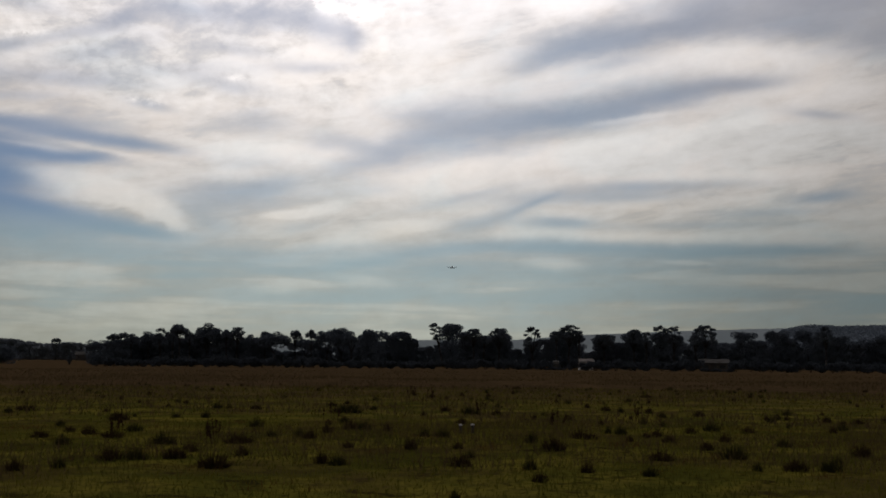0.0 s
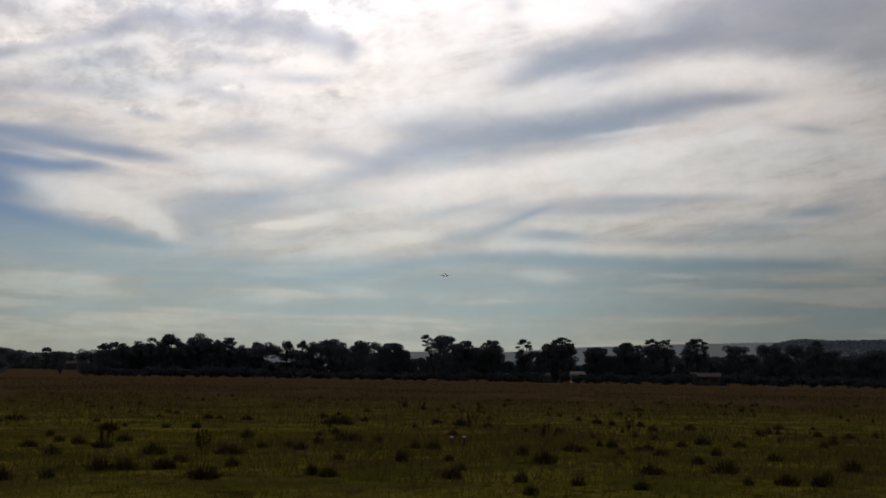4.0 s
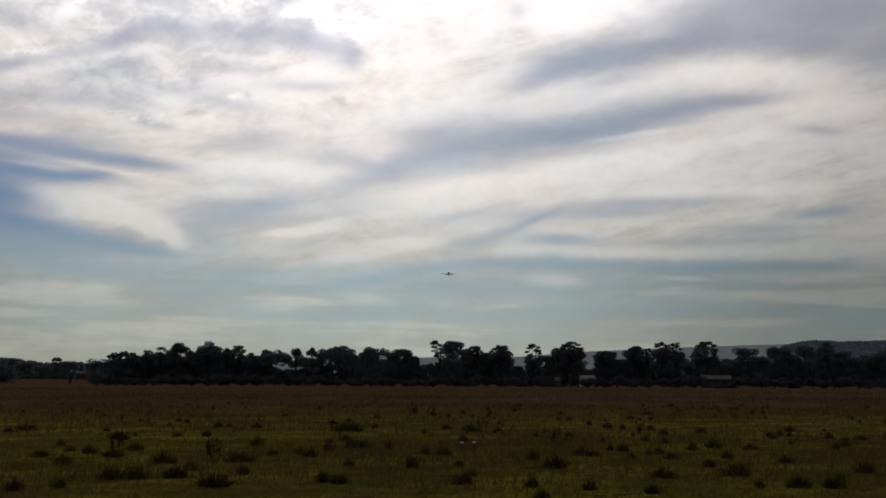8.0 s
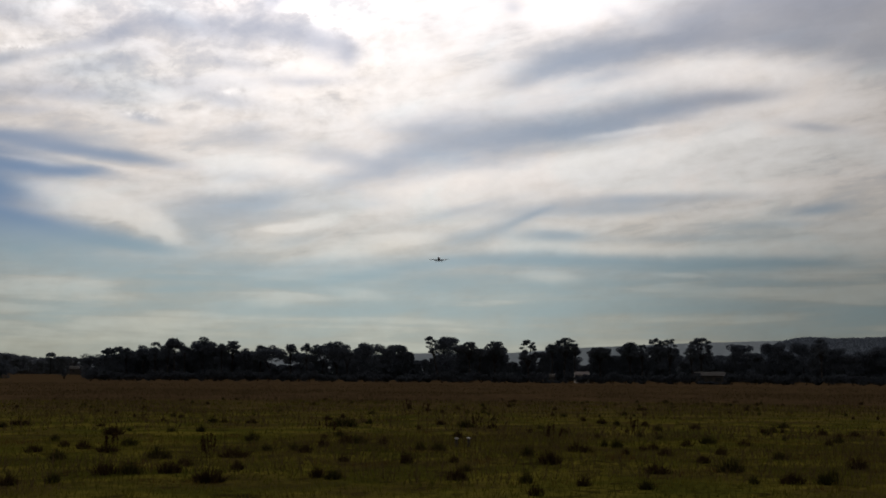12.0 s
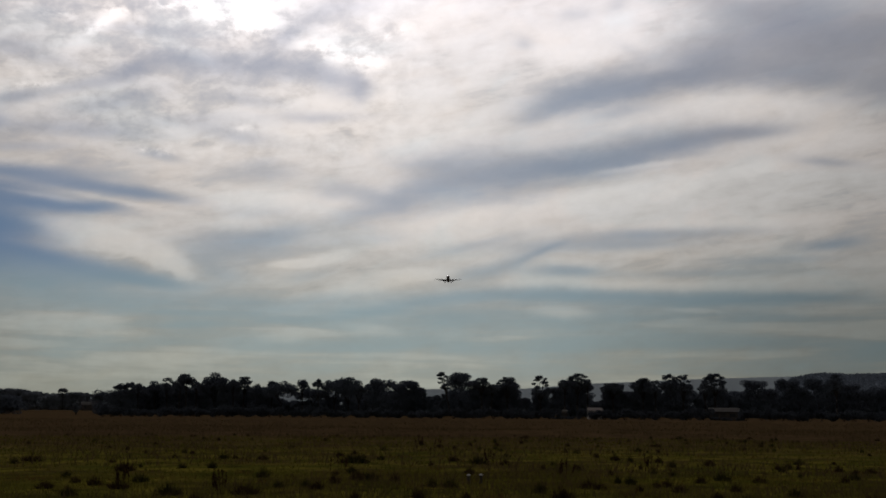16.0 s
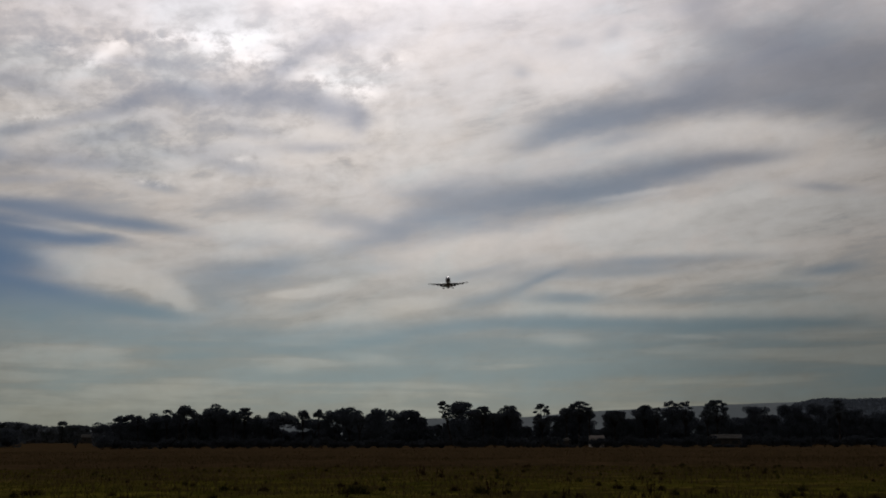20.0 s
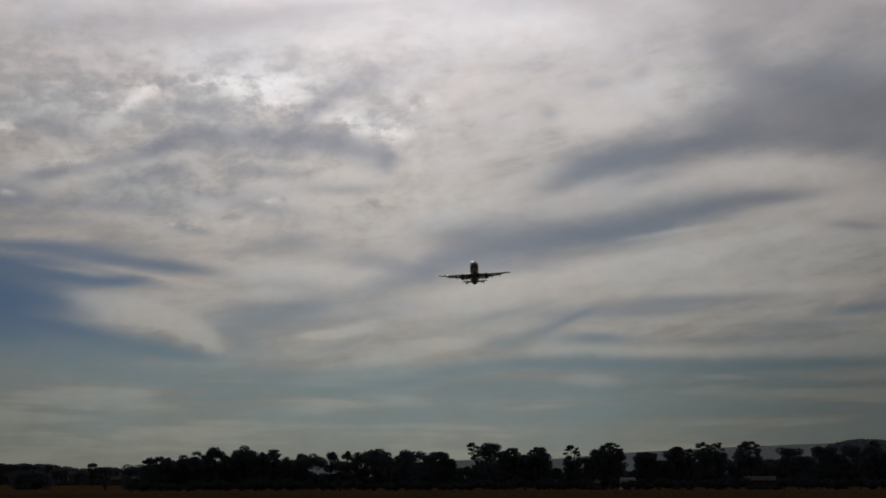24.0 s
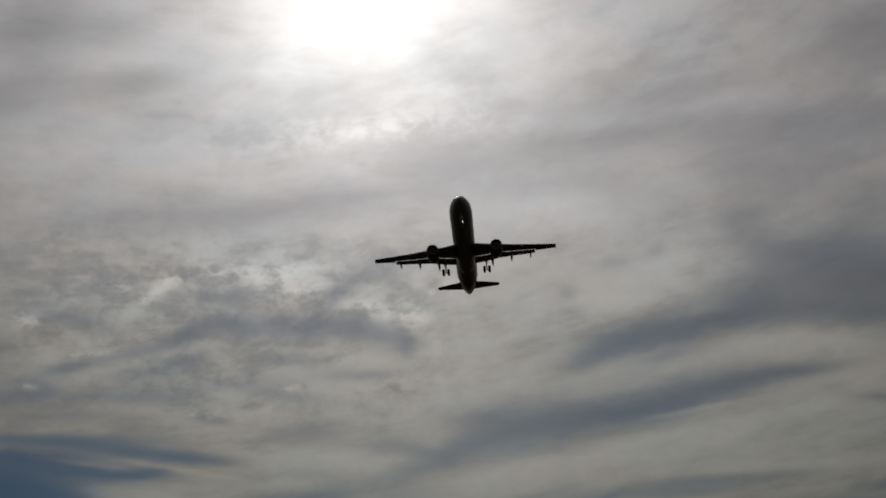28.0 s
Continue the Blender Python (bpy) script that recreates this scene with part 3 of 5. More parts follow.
def grasses():
    rng = np.random.default_rng(11)
    for name, label, mat, runs in (
            ("short_grass", "short yellow-green pasture grass", BLADE_GREEN,
             ((42000, 9, 30, 30, .05, .14, .012, .03), (24000, 30, 70, 30, .06, .16, .03, .07), (9000, 2, 14, 180, .05, .12, .012, .03))),
            ("dry_grass", "brown dry seeding grass in drifts", BLADE_DRY,
             ((26000, 9, 32, 30, .08, .34, .008, .02), (34000, 30, 110, 30, .10, .34, .025, .06),
              (18000, 110, 190, 32, .07, .15, .08, .16)))):
        made = []
        for n, near, far, half, h0, h1, w0, w1 in runs:
            xy = sector(n, near, far, half, rng)
            if name == "dry_grass" and far < 120:
                xy = patchy(xy, 0.13, -0.12 if far < 40 else -0.2)
            k = len(xy)
            made.append(blades(xy, rng.uniform(h0, h1, k), rng.uniform(w0, w1, k), rng))
        tagged(raw(name, np.concatenate(made), 3, mat), label, "grass", kind="stuff")


# place and width of the tussocks that stand out
TUSSOCKS = [(-13.4, 34.8, 0.54), (-13.4, 33.4, 0.22), (-7.0, 23.0, 0.35), (-7.1, 25.0, 0.32), (-4.8, 20.5, 0.17), (-4.1, 21.9, 0.51), (-4.6, 26.8,
    0.34), (-5.5, 25.5, 0.16), (-6.8, 31.1, 0.26), (-4.5, 18.3, 0.35), (-3.6, 17.1, 0.43), (-7.4, 21.2, 0.32), (-6.6, 16.8, 0.26), (-6.0, 17.0, 0.22),
    (-7.8, 23.9, 0.26), (-8.5, 22.9, 0.30), (-5.6, 21.8, 0.46), (-3.5, 19.0, 0.20), (-7.7, 37.0, 0.31), (-6.3, 36.6, 0.31), (-9.7, 38.3, 0.20), (-3.7,
    23.5, 0.20), (-5.5, 18.1, 0.35), (-5.1, 18.1, 0.35), (-8.9, 29.8, 0.51), (-2.2, 26.1, 0.38), (-1.9, 26.1, 0.38), (-1.3, 25.8, 0.27), (-0.4, 23.7,
    0.22), (0.1, 37.1, 0.31)]
TUSSOCKS_B = [(-0.5, 50.4, 0.26), (0.5, 19.2, 0.18), (2.1, 20.4, 0.38), (1.8, 21.9, 0.27), (-2.6, 24.6, 0.25), (-2.8, 22.9, 0.28), (-3.1, 23.5, 0.20),
    (-2.0, 17.9, 0.26), (-1.7, 17.7, 0.26), (-0.6, 20.5, 0.25), (0.3, 20.6, 0.17), (3.3, 35.1, 0.22), (1.7, 34.3, 0.28), (0.9, 34.9, 0.50), (2.7,
    31.8, 0.16), (3.7, 31.9, 0.20), (1.4, 17.3, 0.21), (3.0, 23.5, 0.29), (0.0, 23.7, 0.29), (-1.8, 20.7, 0.17), (4.7, 68.1, 0.35), (-3.1, 35.3,
    0.73), (0.3, 17.8, 0.33), (14.4, 68.5, 0.43), (10.0, 53.2, 0.45), (5.8, 38.5, 0.28), (6.2, 37.7, 0.20), (5.8, 25.4, 0.24), (6.6, 26.6, 0.40),
    (7.2, 25.5, 0.25)]
TUSSOCKS_C = [(4.7, 22.4, 0.28), (5.1, 19.0, 0.40), (5.0, 20.5, 0.22), (6.8, 21.6, 0.28), (7.6, 19.7, 0.28), (5.5, 16.9, 0.29), (6.0, 16.8, 0.29),
    (3.8, 18.9, 0.36), (4.1, 24.9, 0.31), (3.9, 22.6, 0.17), (4.5, 23.9, 0.15), (11.4, 35.8, 0.31), (11.5, 32.4, 0.25), (10.4, 28.2, 0.25), (9.8,
    27.2, 0.18), (12.0, 31.3, 0.28), (9.6, 31.7, 0.17), (8.4, 35.5, 0.30), (6.9, 34.0, 0.25), (3.2, 23.2, 0.19), (15.1, 53.1, 0.23), (4.9, 16.9,
    0.15), (4.2, 28.7, 0.15), (3.1, 16.2, 0.20)]
WEEDS = [(-7.1, 23.6), (-4.6, 21.6), (-3.1, 30.6), (5.8, 32.0), (2.8, 27.6), (-0.6, 49.1), (-1.5, 53.7), (1.2, 34.0)]


def tussocks():
    rng = np.random.default_rng(21)
    kinds = []
    for k in range(5):
        n = 230
        a, r = rng.uniform(0, 2 * np.pi, n), np.minimum(0.3, np.sqrt(rng.uniform(0, 1, n)) * 0.24)
        out = np.stack([r * np.cos(a), r * np.sin(a)], 1)
        h = rng.uniform(0.14, 0.36, n) * np.clip(1.15 - r * 2.6, 0.35, 1.0)
        base = np.column_stack([out, np.full(n, -0.04)])
        turn = rng.uniform(0, 2 * np.pi, n)
        side = np.stack([np.cos(turn), np.sin(turn), np.zeros(n)], 1) * rng.uniform(0.012, 0.028, n)[:, None]
        tip = base + np.column_stack([out * rng.uniform(0.2, 0.9, n)[:, None] + rng.normal(0, 0.05, (n, 2)), h])
        verts = np.stack([base - side, base + side, tip], 1).reshape(-1, 3)
        kinds.append(verts)
    first = {}
    small = [(float(x), float(y), float(rng.uniform(0.1, 0.24))) for x, y in sector(170, 12, 75, 27, rng)]
    for i, (x, y, wide) in enumerate(TUSSOCKS + TUSSOCKS_B + TUSSOCKS_C + small):
        k = i % 5
        size = wide / 0.5
        tall = rng.uniform(0.8, 1.2) * (0.17 + 0.40 * wide) / 0.34
        m = pose(x, y, rise_at(x, y), 0, 0, rng.uniform(0, 360)) @ Matrix.Diagonal((size * rng.uniform(0.85, 1.15), size * rng.uniform(0.7, 1.1), tall, 1))
        if k not in first:
            ob = raw("grass_tussock", kinds[k], 3, RUSH if k % 2 else TUFT)
            tagged(ob, "dark green rush tussock in short pasture grass" if k % 2 else "brown dry tussock in short pasture grass", "tussock", "tussocks in the field")
            first[k] = ob
        else:
            ob = first[k].copy()
            scene.collection.objects.link(ob)
        ob.matrix_basis = m


def weeds():
    rng = np.random.default_rng(5)
    for x, y in WEEDS:
        root = new("dock_weed")
        root.matrix_basis = pose(x, y, rise_at(x, y) - 0.02)
        tagged(root, "dry reddish-brown dock weed with seed plumes", "weed", "dock weeds in the field")
        for s in range(rng.integers(4, 7)):
            bm = bmesh.new()
            foot = Vector((rng.normal(0, 0.10), rng.normal(0, 0.10), 0))
            top = foot + Vector((rng.normal(0, 0.06), rng.normal(0, 0.06), rng.uniform(0.3, 0.55)))
            tube(bm, foot, top, 0.006, 0.003, 5)
            stalk = part("stalk", bm, DOCK, root)
            n = 40
            q = rng.uniform(0.45, 1.0, n)
            mid = np.array(foot)[None] + (np.array(top) - np.array(foot))[None] * q[:, None] + rng.normal(0, 0.014, (n, 3))
            tagged(raw("seed_plume", leaf_quads(mid, rng.uniform(0.012, 0.026, n), rng), 4, DOCK, stalk), kind="stuff")


def leaf_quads(mid, size, rng, flat=0.0):
    n = len(mid)
    a = rng.normal(0, 1, (n, 3))
    a[:, 2] *= 1 - flat
    a /= np.linalg.norm(a, axis=1)[:, None]
    b = np.cross(a, rng.normal(0, 1, (n, 3)))
    b /= np.linalg.norm(b, axis=1)[:, None]
    a, b = a * size[:, None], b * size[:, None] * 0.7
    return np.stack([mid - a, mid - b, mid + a, mid + b], 1).reshape(-1, 3)


def lobe_points(lobes, n, rng):
    """Points through a row of rounded lobes (x, y, z, rx, ry, rz), denser near their skins."""
    lobes = np.array(lobes)
    weight = lobes[:, 3] * lobes[:, 4] + lobes[:, 3] * lobes[:, 5]
    pick = rng.choice(len(lobes), n, p=weight / weight.sum())
    d = rng.normal(0, 1, (n, 3))
    d /= np.linalg.norm(d, axis=1)[:, None]
    r = rng.uniform(0.2, 1.0, n) ** 0.4
    return lobes[pick, :3] + d * r[:, None] * lobes[pick, 3:]


def tree(kind, azimuth, distance, top, width, under, label, rng, leaf, lean=0.0, grain=1.0):
    """kind: pine (bare stem, flat dome), gum (open pads on limbs), full (leafy to the ground). top: height; under: of the crown's underside."""
    root = new({"pine": "pine_tree", "gum": "gum_tree", "full": "bushy_tree"}[kind])
    root.matrix_basis = Matrix.Translation(place(azimuth, distance, -0.1)) @ pose(0, 0, 0, 0, 0, -azimuth)
    tagged(root, label, "tree", "trees beyond the field")
    if kind == "pine":
        under -= 0.55 * (top - under)
    half, deep = width / 2, top - under
    lobes, limbs = [], []
    if kind == "pine":
        for i in range(max(14, int(half * 10))):
            a, q = rng.uniform(0, 2 * np.pi), math.sqrt(rng.uniform(0, 1)) * 0.84
            s = min(1.0, max(0.5, 0.24 * half)) * rng.uniform(0.8, 1.25)
            z = under + 0.5 * s + max(0.1, deep - 1.1 * s) * math.sqrt(1 - q * q) * rng.uniform(0.5, 1.0)
            lobes.append((lean + q * half * math.cos(a), q * half * math.sin(a), z, s * 1.3, s * 1.3, s * 0.85))
        for i in range(int(5 + half * 2)):
            a = 2 * np.pi * (i + rng.uniform(0, 0.7)) / int(5 + half * 2)
            s = min(0.7, max(0.35, 0.16 * half))
            lobes.append((lean + 0.88 * half * math.cos(a), 0.88 * half * math.sin(a), under + deep * rng.uniform(0.18, 0.4), s * 1.2, s * 1.2, s * 0.6))
        fork = under * rng.uniform(0.74, 0.88)
        limbs = [(l[0] * 0.85, l[1] * 0.85, l[2] - 0.15) for l in lobes[:7]]
    elif kind == "gum":
        fork = under * rng.uniform(0.6, 0.8)
        count = int(6 + width * 1.6)
        for i in range(count):
            q = (i + rng.uniform(0.1, 0.9)) / count
            reach = half * math.sqrt(max(0.1, 1 - ((q - 0.4) / 0.72) ** 2))
            s = rng.uniform(0.62, 1.05) * (0.5 + width / 13)
            a, r = i * 2.4 + rng.uniform(-0.5, 0.5), max(0.0, reach - s) * rng.uniform(0.65, 1.0)
            z = under + deep * q
            lobes.append((lean * (0.6 + 0.4 * q) + r * math.cos(a), r * math.sin(a), min(z, top - s * 0.4), s * 1.15, s * 1.1, s * rng.uniform(0.42, 0.6)))
            for k in range(2):
                lobes.append((lobes[-1 - k][0] + rng.normal(0, 0.5) * s, lobes[-1 - k][1] + rng.normal(0, 0.5) * s,
                              min(top - s * 0.3, z + rng.uniform(-0.1, 0.35) * s), s * 0.65, s * 0.65, s * 0.45))
        limbs = [(l[0] * 0.95, l[1] * 0.95, l[2] - 0.1) for l in lobes[::3]]
    else:
        fork = top * 0.35
        for i in range(max(18, int(width * 5.5))):
            z = top * rng.uniform(0.06, 0.9)
            reach = half * math.sqrt(max(0.08, 1 - ((z / top - 0.4) / 0.63) ** 2))
            a, r = rng.uniform(0, 2 * np.pi), reach * rng.uniform(0.4, 0.88)
            s = min(1.1, rng.uniform(0.2, 0.32) * half + 0.25)
            lobes.append((lean * z / top + r * math.cos(a), r * math.sin(a), min(z, top - s * 0.75), s * 1.15, s * 1.15, s * 0.85))
        for i in range(9):
            s = rng.uniform(0.24, 0.34) * half + 0.2
            lobes.append((lean + rng.uniform(-0.6, 0.6) * half, rng.uniform(-0.4, 0.4) * half, top - s * rng.uniform(0.75, 1.7), s * 1.2, s * 1.2, s * 0.75))
        lobes.append((lean * 0.5, 0, top * 0.45, half * 0.72, half * 0.72, top * 0.42))
        limbs = [(l[0] * 0.7, l[1] * 0.7, l[2]) for l in lobes[:4]]
    thick_foot = 0.014 * top + 0.08
    bm = bmesh.new()
    bend = Vector((lean * 0.2 + rng.normal(0, 0.15), rng.normal(0, 0.15), fork * 0.55))
    crotch = Vector((lean * 0.45, 0, fork))
    tube(bm, (0, 0, 0), bend, thick_foot, thick_foot * 0.8, 8)
    tube(bm, bend, crotch, thick_foot * 0.8, thick_foot * 0.62, 8)
    part("trunk", bm, BARK, root)
    for tip in limbs:
        bm = bmesh.new()
        tip = Vector(tip)
        knee = crotch.lerp(tip, 0.5) + Vector((0, 0, 0.12 * (tip - crotch).length))
        tube(bm, crotch - Vector((0, 0, 0.1)), knee, thick_foot * 0.42, thick_foot * 0.28, 6)
        tube(bm, knee, tip, thick_foot * 0.28, thick_foot * 0.1, 6)
        part("limb", bm, BARK, root)
    area = sum(l[3] * l[5] for l in lobes)
    n = int(min(10500, max(1500, area * 300 / grain)))
    pts = lobe_points(lobes, n, rng)
    pts[:, 2] = np.where(pts[:, 2] > fork, fork + (pts[:, 2] - fork) * (top - fork) / (np.percentile(pts[:, 2], 99.6) - fork), pts[:, 2])
    if kind != "gum":
        pts[:, 0] = lean + (pts[:, 0] - lean) * half / np.percentile(np.abs(pts[:, 0] - lean), 98.5)
    pts[:, 2] = np.maximum(pts[:, 2], 0.25)
    raw("crown", leaf_quads(pts, rng.uniform(0.1, 0.22, n) * grain * (1.2 if kind == "full" else 1.0), rng), 4, leaf, root)
    return root


# azimuth, elevation of the top, width of the crown and, where it stands clear of the ground, elevation of its underside, in degrees
PINES = [(-17.03, 1.25, 0.66, 1.00), (-16.59, 1.32, 0.63, 1.00), (-16.18, 1.26, 0.79, 0.81), (-15.32, 1.39, 0.85, 0.73), (-14.74, 1.57, 0.79, 0.82),
    (-13.79, 1.79, 0.97, 1.23), (-14.12, 1.61, 0.79, 0.97), (-13.26, 1.39, 0.54, 1.09), (-12.36, 1.83, 1.45, 0.93), (-11.40, 1.55, 0.54, 1.17),
    (-10.15, 1.30, 0.79, 0.89), (-8.92, 1.43, 1.75, 0.84), (-9.39, 1.48, 0.54, 1.28), (-7.84, 1.56, 0.73, 1.14), (-7.01, 1.60, 0.60, 1.15), (-7.30,
    1.09, 1.69, 0.65), (-6.15, 1.57, 1.27, 0.89), (-5.41, 1.70, 1.57, 0.87), (-4.87, 1.52, 0.91, 0.87)]
GUMS = [(-10.83, 1.68, 0.91, 1.06), (0.02, 2.03, 0.79, 1.14), (1.61, 1.74, 1.09, 1.21), (2.19, 1.39, 0.60, 0.94), (2.97, 1.78, 1.27, 1.03), (4.73,
    1.85, 1.15, 0.80), (6.02, 1.64, 0.66, 1.25), (6.70, 1.97, 1.33, 1.26), (7.20, 1.67, 0.54, 1.26), (8.50, 1.47, 1.57, 0.97), (10.06, 1.74, 1.15,
    0.97), (10.70, 1.62, 0.66, 0.97), (11.46, 1.94, 1.15, 0.83), (12.12, 1.91, 0.91, 0.97), (13.20, 1.50, 0.79, 0.98), (13.70, 1.97, 1.39, 1.12),
    (19.58, 1.91, 0.79, 1.12)]
THICKET_WEST = [(-22.55, 0.60, 1.87), (-17.56, 0.91, 1.57), (-16.88, 0.94, 1.21), (-16.00, 1.01, 1.33), (-15.17, 1.19, 1.21), (-14.53, 1.25, 1.21),
    (-13.76, 1.09, 1.39), (-12.97, 1.16, 1.09), (-12.30, 1.63, 1.39), (-11.48, 1.23, 1.09), (-10.81, 1.06, 1.21), (-10.08, 1.12, 1.21), (-9.44, 0.95,
    0.91), (-7.96, 0.43, 0.91), (-6.98, 0.38, 0.91), (-4.15, 1.35, 1.03), (-3.52, 1.62, 1.63), (-2.80, 1.36, 0.91), (-2.23, 1.54, 1.03), (-1.72, 1.19,
    0.79), (-1.11, 0.63, 0.33), (-0.73, 0.81, 0.36), (-0.34, 0.87, 0.39), (0.41, 1.98, 1.33), (1.07, 1.56, 0.85), (1.68, 1.30, 0.97), (2.37, 1.36,
    0.91), (3.03, 1.57, 1.27)]
THICKET_EAST = [(3.92, 0.68, 0.60), (4.82, 1.10, 1.03), (5.57, 1.25, 0.79), (6.31, 1.58, 1.33), (6.91, 1.41, 1.15), (8.38, 0.97, 1.09), (9.11, 1.06,
    0.91), (9.91, 1.53, 1.15), (10.63, 1.24, 0.85), (11.45, 1.53, 1.15), (12.11, 1.41, 0.97), (12.87, 0.77, 0.60), (13.59, 1.18, 1.33), (14.99, 0.78,
    0.73), (15.63, 1.61, 1.33), (16.40, 1.18, 0.91), (17.19, 1.67, 1.27), (17.83, 1.27, 0.91), (18.72, 1.69, 1.39), (19.41, 1.63, 1.03), (20.20, 1.40,
    0.97), (20.85, 1.12, 1.33), (21.65, 1.28, 1.33), (22.35, 1.45, 1.21)]


def trees():
    rng = np.random.default_rng(77)

    def sizes(rows, far):
        for azimuth, top, width, *rest in rows:
            d = far + rng.uniform(-6, 6)
            yield azimuth, d, d * math.tan(radians(top)) + EYE_HEIGHT, d * radians(width), d * math.tan(radians(rest[0])) + EYE_HEIGHT if rest else 0.0
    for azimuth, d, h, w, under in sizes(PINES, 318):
        tree("pine", azimuth, d, h, w, under, "dark umbrella pine with a flat spreading crown", rng, LEAF_PINE_HAZED)
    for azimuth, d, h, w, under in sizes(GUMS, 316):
        tree("gum", azimuth, d, h, w, under, "tall open gum tree with foliage in pads", rng, LEAF_GUM_HAZED,
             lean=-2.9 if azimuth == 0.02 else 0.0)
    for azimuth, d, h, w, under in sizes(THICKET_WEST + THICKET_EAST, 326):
        tree("full", azimuth, d, h, w, under, "dense dark bushy tree leafy to the ground", rng, LEAF_PINE_HAZED)
    for azimuth in [*np.arange(-16.4, -10.0, 0.62), *np.arange(-5.0, -1.9, 0.7), *np.arange(0.3, 3.4, 0.7), *np.arange(5.9, 7.2, 0.7), *np.arange(9.0, 23.5, 0.85)]:
        d = rng.uniform(340, 356)
        tree("full", azimuth + rng.uniform(-0.2, 0.2), d, d * math.tan(radians(rng.uniform(0.8, 1.1))) + EYE_HEIGHT, d * radians(rng.uniform(1.0, 1.3)), 0.0,
             "dense dark bushy tree behind the front row", rng, LEAF_PINE_HAZED)
    for azimuth in [*np.arange(-10.2, -4.2, 0.42), *np.arange(-2.1, 0.4, 0.4), *np.arange(3.3, 4.8, 0.4), *np.arange(6.9, 9.0, 0.4)]:
        d = rng.uniform(330, 345)
        high = 0.4 if -8.6 < azimuth < -7.6 else 0.62
        tree("full", azimuth + rng.uniform(-0.1, 0.1), d, d * math.tan(radians(high + rng.uniform(-0.12, 0.12))) + EYE_HEIGHT, d * radians(rng.uniform(0.45, 0.7)), 0.0,
             "low dark bushy tree in the shade of taller ones", rng, LEAF_PINE_HAZED)
    # farther stands past the end of the row
    for i in range(26):
        azimuth = -26.2 + i * 0.32 + rng.uniform(-0.1, 0.1)
        d = rng.uniform(860, 940)
        top = np.interp(azimuth, [-26, -22, -21.2, -20.4, -19.8, -19.0, -18.4, -17.9], [0.85, 0.92, 0.78, 0.62, 0.75, 0.78, 0.66, 0.55]) + rng.uniform(-0.06, 0.06)
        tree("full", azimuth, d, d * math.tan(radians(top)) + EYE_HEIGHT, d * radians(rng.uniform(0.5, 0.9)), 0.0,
             "distant tree in a far shelter belt, haze tinted into its leaves", rng, HAZE_LEAF, grain=2.6)
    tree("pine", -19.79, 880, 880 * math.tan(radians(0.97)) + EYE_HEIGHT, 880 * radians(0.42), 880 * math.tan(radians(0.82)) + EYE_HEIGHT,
         "distant umbrella pine over a far shelter belt", rng, HAZE_LEAF, grain=2.0)
    for i in range(10):
        azimuth = 23.6 + i * 0.9
        d = rng.uniform(312, 335)
        tree("full", azimuth, d, rng.uniform(7.5, 10.5), rng.uniform(7, 10), 0.0, "dense dark bushy tree leafy to the ground", rng, LEAF_PINE_HAZED)


def shrubs():
    rng = np.random.default_rng(31)
    for i in range(74):
        azimuth = -18.0 + i * 0.565 + rng.uniform(-0.15, 0.15)
        d = rng.uniform(226, 233)
        h, w = rng.uniform(1.7, 2.7), rng.uniform(3.0, 4.6)
        if 13.2 < azimuth < 15.0 or abs(azimuth - 6.0) < 0.6:
            h, w = 0.7, 2.2
        root = new("shrub")
        root.matrix_basis = Matrix.Translation(place(azimuth, d, -0.05))
        tagged(root, "dark scrubby bush along the field edge", "shrub", "bushes along the field edge")
        bm = bmesh.new()
        for k in range(4):
            tube(bm, (rng.normal(0, 0.2), rng.normal(0, 0.2), 0), (rng.normal(0, w * 0.2), rng.normal(0, 0.5), h * 0.6), 0.06, 0.02, 5)
        part("stems", bm, BARK, root)
        lobes = [(rng.uniform(-w, w) * 0.36, rng.normal(0, 0.6), h * rng.uniform(0.3, 0.72), w * 0.2, w * 0.2, h * 0.28) for k in range(7)]
        pts = lobe_points(lobes, 1100, rng)
        pts[:, 2] = np.maximum(pts[:, 2], 0.1)
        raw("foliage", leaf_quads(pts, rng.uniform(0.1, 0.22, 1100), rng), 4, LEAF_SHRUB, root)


# ---- distance ----
def crest(azimuth):
    """Elevation of the far skyline."""
    base = np.interp(azimuth, [-60, -25, -20.6, -18.5, -8, -1.3, 3.9, 7.5, 12.6, 15.3, 17.8, 24, 60],
                     [0.7, 0.7, 0.7, 0.6, 0.9, 1.11, 1.17, 1.45, 1.68, 1.76, 1.82, 1.85, 1.5])
    return base + 0.02 * noise.noise(Vector((azimuth * 0.9, 2.0, 0))) + 0.012 * noise.noise(Vector((azimuth * 5.0, 4.0, 0)))


def wooded_crest(azimuth):
    """Elevation of the nearer wooded ridge to the east."""
    base = np.interp(azimuth, [13, 16.2, 17.0, 17.5, 18.2, 18.9, 19.6, 20.2, 22.3, 26, 40, 60], [0, 0.8, 1.3, 1.68, 1.84, 1.93, 1.91, 1.85, 1.9, 1.98, 1.8, 1.2])
    return base + 0.03 * noise.noise(Vector((azimuth * 1.7, 9.0, 0))) + 0.03 * noise.noise(Vector((azimuth * 6.0, 5.0, 0)))


